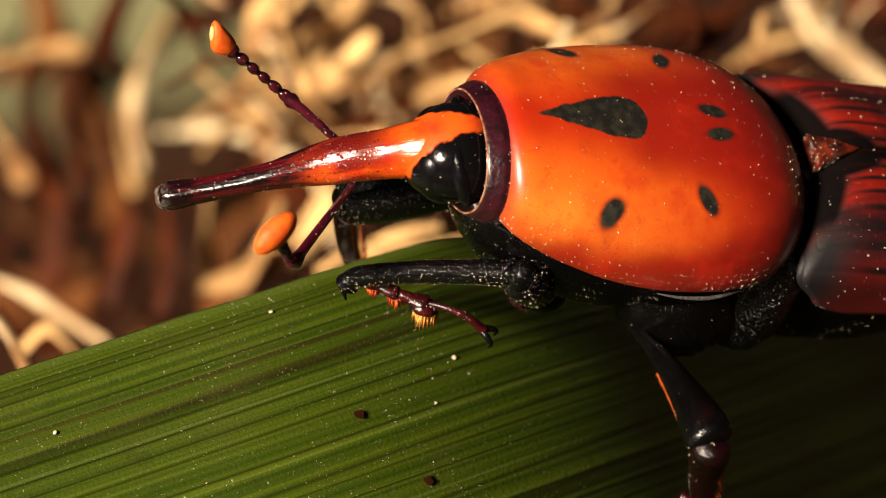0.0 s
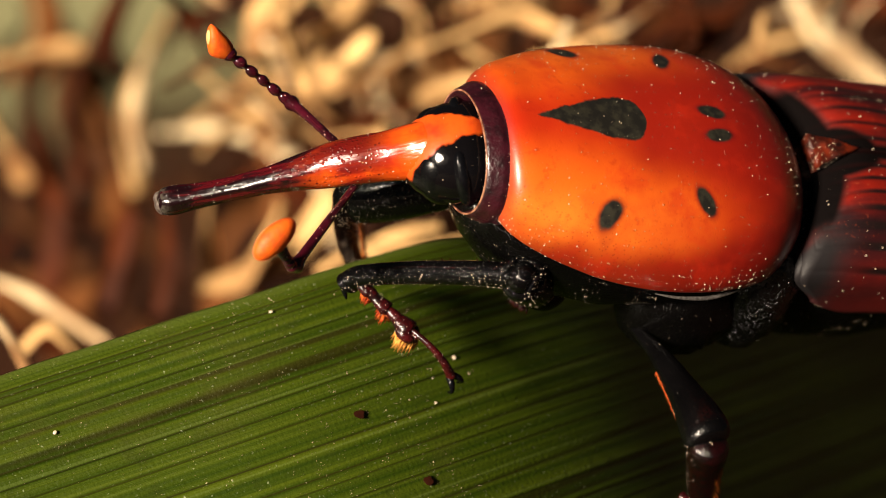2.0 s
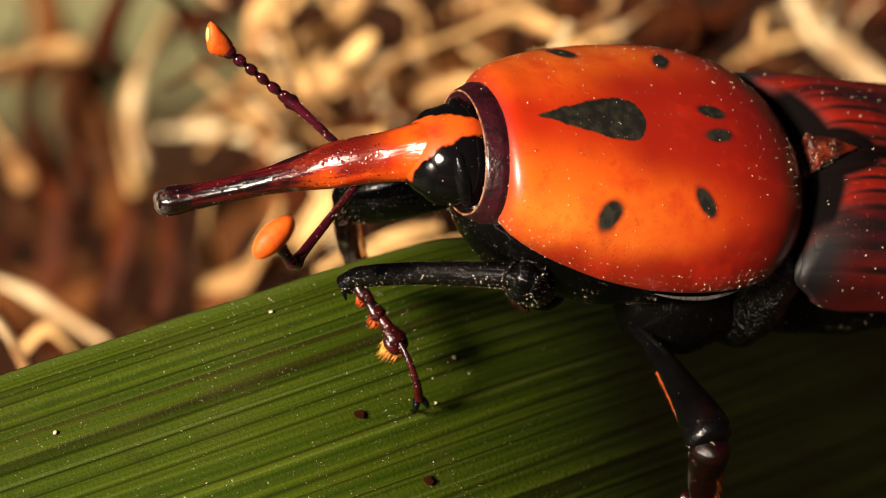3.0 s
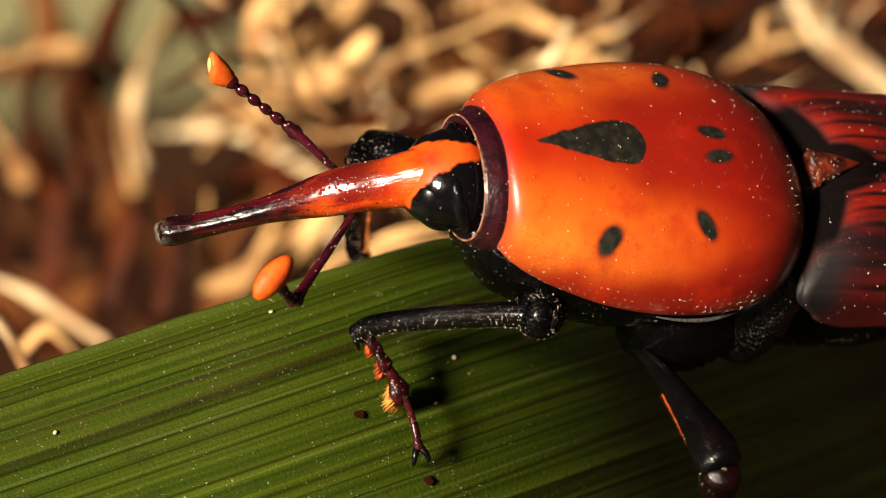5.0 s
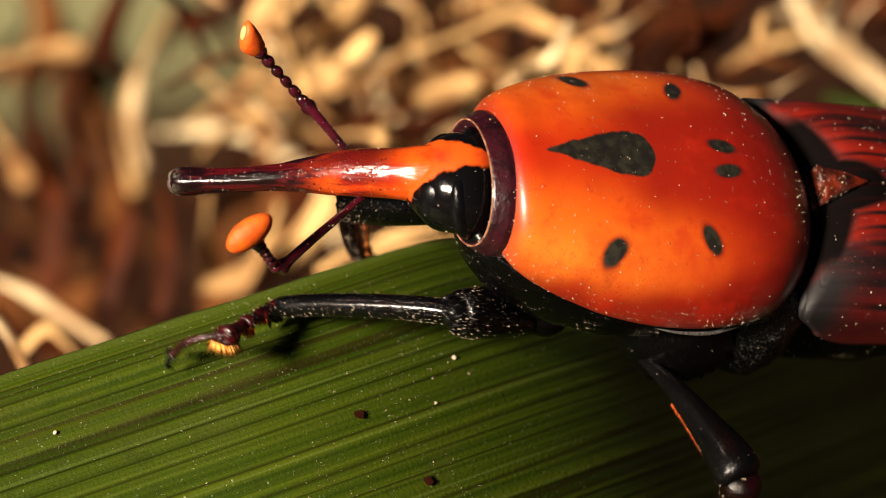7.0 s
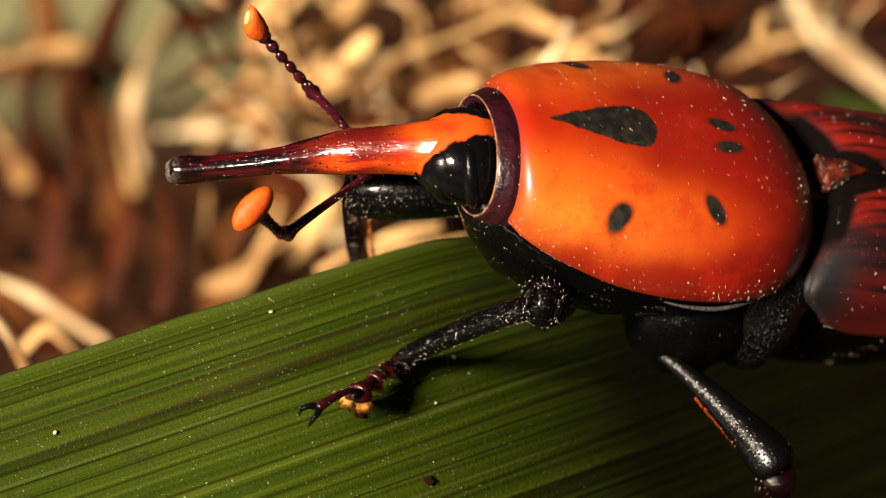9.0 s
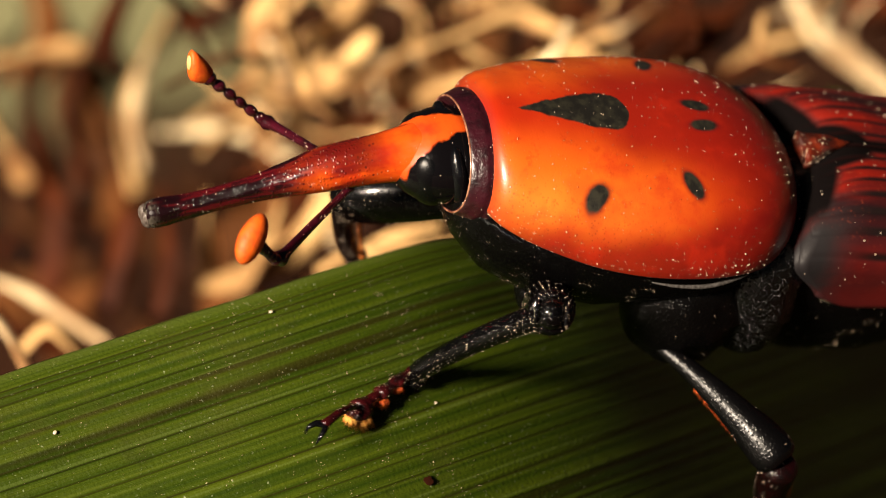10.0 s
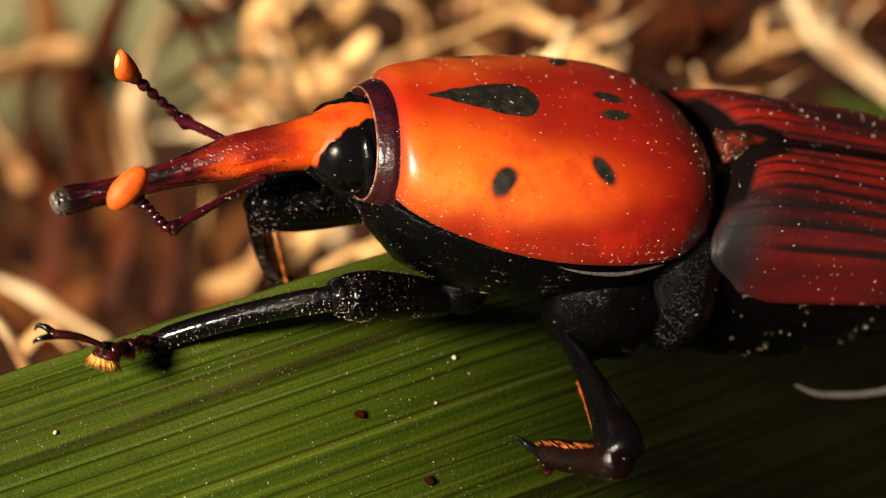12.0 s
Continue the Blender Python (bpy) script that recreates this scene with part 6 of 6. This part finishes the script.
    walk(NEAR_FUNICLE, [
        (0, pose(0.01184, 0.00267, -0.00241, 28.8, -55.2, 3.7)),
        (1.5, pose(0.01187, 0.00282, -0.00240, 28.9, -54.4, 4.3)),
        (2.5, pose(0.01186, 0.00286, -0.00237, 29.7, -54.1, 3.2)),
        (3.2, pose(0.01196, 0.00283, -0.00211, 28.5, -53.3, 5.3)),
        (4.8, pose(0.01170, 0.00283, -0.00274, 30.1, -54.1, 5.6)),
        (5.5, pose(0.01169, 0.00296, -0.00235, 34.5, -49.4, 1.6)),
        (5.9, pose(0.01179, 0.00280, -0.00223, 31.6, -54.3, 5.0)),
        (6, pose(0.01182, 0.00273, -0.00231, 31.2, -56.1, 4.8)),
        (6.1, pose(0.01197, 0.00249, -0.00197, 34.7, -51.0, -4.4)),
        (6.2, pose(0.01221, 0.00207, -0.00205, 36.4, -49.5, -11.1)),
        (6.5, pose(0.01200, 0.00186, -0.00261, 37.4, -47.3, -18.8)),
        (6.7, pose(0.01222, 0.00166, -0.00246, 38.5, -48.4, -18.3)),
        (7.2, pose(0.01219, 0.00178, -0.00262, 35.9, -44.4, -14.6)),
        (8.8, pose(0.01260, 0.00168, -0.00213, 32.4, -52.4, -9.9)),
        (8.9, pose(0.01259, 0.00183, -0.00190, 26.6, -48.2, 3.1)),
        (9, pose(0.01253, 0.00194, -0.00207, 25.9, -42.5, 7.4)),
        (9.1, pose(0.01257, 0.00201, -0.00191, 26.2, -40.6, 10.7)),
        (9.3, pose(0.01266, 0.00208, -0.00190, 24.1, -40.1, 20.9)),
        (9.5, pose(0.01227, 0.00275, -0.00202, 28.8, -41.1, 15.0)),
        (9.8, pose(0.01256, 0.00288, -0.00137, 27.8, -42.4, 17.0)),
        (10, pose(0.01250, 0.00309, -0.00157, 28.9, -47.1, 21.3)),
        (10.2, pose(0.01233, 0.00338, -0.00141, 34.0, -46.9, 19.2)),
        (10.5, pose(0.01183, 0.00390, -0.00154, 43.5, -41.8, 16.3)),
        (11, pose(0.01163, 0.00418, -0.00153, 40.6, -36.7, 20.7)),
        (11.4, pose(0.01128, 0.00377, -0.00246, 40.4, -43.0, 18.3)),
        (11.6, pose(0.01230, 0.00349, -0.00176, 40.3, -44.4, 17.6)),
        (11.7, pose(0.01285, 0.00269, -0.00178, 39.5, -44.6, 10.2)),
        (11.8, pose(0.01301, 0.00256, -0.00138, 36.4, -46.3, 2.0)),
        (12, pose(0.01299, 0.00260, -0.00139, 34.1, -42.3, -9.6))])
    walk(FAR_SCAPE, [
        (0, pose(0.00929, -0.00145, -0.00145, -18.6, 22.4, -72.9)),
        (1.5, pose(0.00942, -0.00130, -0.00136, -17.9, 22.7, -73.1)),
        (2.5, pose(0.00943, -0.00128, -0.00135, -17.8, 24.0, -73.8)),
        (3.2, pose(0.00942, -0.00128, -0.00136, -17.4, 21.8, -72.7)),
        (4.8, pose(0.00934, -0.00129, -0.00147, -17.5, 27.6, -78.6)),
        (5.5, pose(0.00935, -0.00129, -0.00147, -16.4, 25.5, -73.9)),
        (5.9, pose(0.00926, -0.00135, -0.00156, -17.8, 25.6, -75.1)),
        (6, pose(0.00924, -0.00137, -0.00158, -18.0, 24.9, -74.8)),
        (6.1, pose(0.00917, -0.00150, -0.00159, -18.5, 24.4, -82.8)),
        (6.2, pose(0.00911, -0.00162, -0.00158, -18.2, 21.3, -84.4)),
        (6.3, pose(0.00903, -0.00170, -0.00162, -18.3, 22.9, -84.3)),
        (6.5, pose(0.00888, -0.00184, -0.00168, -18.0, 24.7, -80.0)),
        (6.7, pose(0.00894, -0.00186, -0.00160, -17.6, 24.6, -78.1)),
        (7.2, pose(0.00909, -0.00184, -0.00143, -16.8, 19.4, -74.4)),
        (8.8, pose(0.00933, -0.00172, -0.00119, -19.9, 19.3, -75.2)),
        (9, pose(0.00941, -0.00163, -0.00114, -19.9, 19.0, -76.5)),
        (9.1, pose(0.00946, -0.00157, -0.00110, -19.6, 17.6, -72.9)),
        (9.3, pose(0.00958, -0.00144, -0.00099, -19.5, 16.3, -66.9)),
        (9.5, pose(0.00973, -0.00123, -0.00083, -19.6, 18.2, -69.9)),
        (9.6, pose(0.00977, -0.00117, -0.00080, -19.3, 15.4, -67.6)),
        (9.7, pose(0.00981, -0.00109, -0.00076, -19.4, 16.5, -65.3)),
        (9.8, pose(0.00987, -0.00098, -0.00069, -19.3, 18.1, -67.7)),
        (10, pose(0.00997, -0.00079, -0.00055, -19.4, 19.8, -64.2)),
        (10.2, pose(0.00995, -0.00066, -0.00065, -19.3, 22.2, -63.3)),
        (10.4, pose(0.00994, -0.00053, -0.00074, -20.0, 29.1, -63.6)),
        (10.6, pose(0.00993, -0.00041, -0.00081, -19.8, 29.2, -66.4)),
        (10.8, pose(0.00992, -0.00032, -0.00086, -20.5, 33.0, -69.5)),
        (11, pose(0.00990, -0.00023, -0.00091, -20.4, 33.2, -66.2)),
        (11.2, pose(0.00949, -0.00082, -0.00148, -24.4, 40.8, -65.5)),
        (11.3, pose(0.00923, -0.00115, -0.00170, -25.1, 40.3, -65.4)),
        (11.4, pose(0.00958, -0.00069, -0.00139, -23.8, 34.1, -63.9)),
        (11.5, pose(0.00989, -0.00026, -0.00092, -23.4, 28.8, -57.4)),
        (11.6, pose(0.00994, -0.00037, -0.00079, -22.6, 25.3, -59.7)),
        (11.7, pose(0.00997, -0.00045, -0.00069, -21.9, 22.2, -61.5)),
        (12, pose(0.01004, -0.00067, -0.00040, -21.8, 22.2, -66.1))])
    walk(FAR_FUNICLE, [
        (0, pose(0.01027, -0.00463, -0.00282, 37.2, -28.7, -18.9)),
        (1.5, pose(0.01039, -0.00448, -0.00275, 38.4, -26.6, -19.6)),
        (2.5, pose(0.01035, -0.00443, -0.00282, 39.8, -25.3, -21.6)),
        (3.2, pose(0.01042, -0.00447, -0.00270, 40.4, -25.3, -22.6)),
        (4.8, pose(0.00997, -0.00442, -0.00314, 43.0, -22.4, -26.1)),
        (5.5, pose(0.01025, -0.00441, -0.00302, 41.3, -27.3, -22.8)),
        (5.9, pose(0.01010, -0.00449, -0.00311, 40.9, -24.6, -23.5)),
        (6, pose(0.01009, -0.00452, -0.00309, 38.8, -28.0, -20.1)),
        (6.1, pose(0.00958, -0.00475, -0.00307, 38.7, -32.1, -19.7)),
        (6.2, pose(0.00943, -0.00496, -0.00289, 42.7, -38.9, -26.0)),
        (6.3, pose(0.00936, -0.00500, -0.00302, 45.2, -38.7, -30.0)),
        (6.5, pose(0.00945, -0.00506, -0.00319, 41.3, -34.1, -22.1)),
        (6.7, pose(0.00962, -0.00506, -0.00310, 44.8, -33.7, -27.6)),
        (7.2, pose(0.01001, -0.00511, -0.00263, 41.1, -37.1, -19.2)),
        (8.8, pose(0.01020, -0.00500, -0.00238, 40.4, -37.7, -19.6)),
        (9, pose(0.01020, -0.00494, -0.00231, 35.5, -36.1, -17.0)),
        (9.1, pose(0.01047, -0.00485, -0.00219, 32.0, -36.2, -12.6)),
        (9.3, pose(0.01093, -0.00461, -0.00200, 29.9, -34.8, -12.0)),
        (9.5, pose(0.01091, -0.00445, -0.00196, 24.3, -35.6, -6.0)),
        (9.6, pose(0.01109, -0.00438, -0.00176, 25.1, -34.8, -7.1)),
        (9.7, pose(0.01125, -0.00422, -0.00178, 23.6, -34.4, -4.8)),
        (9.8, pose(0.01117, -0.00415, -0.00181, 25.6, -33.5, -7.8)),
        (10, pose(0.01144, -0.00384, -0.00177, 24.9, -35.0, -6.8)),
        (10.2, pose(0.01145, -0.00364, -0.00201, 26.0, -32.4, -7.9)),
        (10.4, pose(0.01134, -0.00335, -0.00249, 27.9, -27.4, -9.9)),
        (10.6, pose(0.01118, -0.00329, -0.00257, 26.5, -27.3, -7.4)),
        (10.8, pose(0.01098, -0.00315, -0.00282, 28.4, -22.1, -9.2)),
        (11, pose(0.01112, -0.00299, -0.00288, 26.2, -25.0, -6.3)),
        (11.2, pose(0.01062, -0.00330, -0.00383, 20.5, -27.5, -0.4)),
        (11.3, pose(0.01037, -0.00365, -0.00403, 18.6, -24.6, 1.7)),
        (11.4, pose(0.01089, -0.00337, -0.00341, 13.0, -26.0, 8.3)),
        (11.5, pose(0.01159, -0.00292, -0.00265, 16.8, -27.0, 1.8)),
        (11.6, pose(0.01158, -0.00318, -0.00233, 18.3, -26.3, -0.1)),
        (11.7, pose(0.01156, -0.00338, -0.00205, 20.7, -29.5, -3.7)),
        (12, pose(0.01139, -0.00372, -0.00176, 15.2, -42.2, 4.6))])


motions()
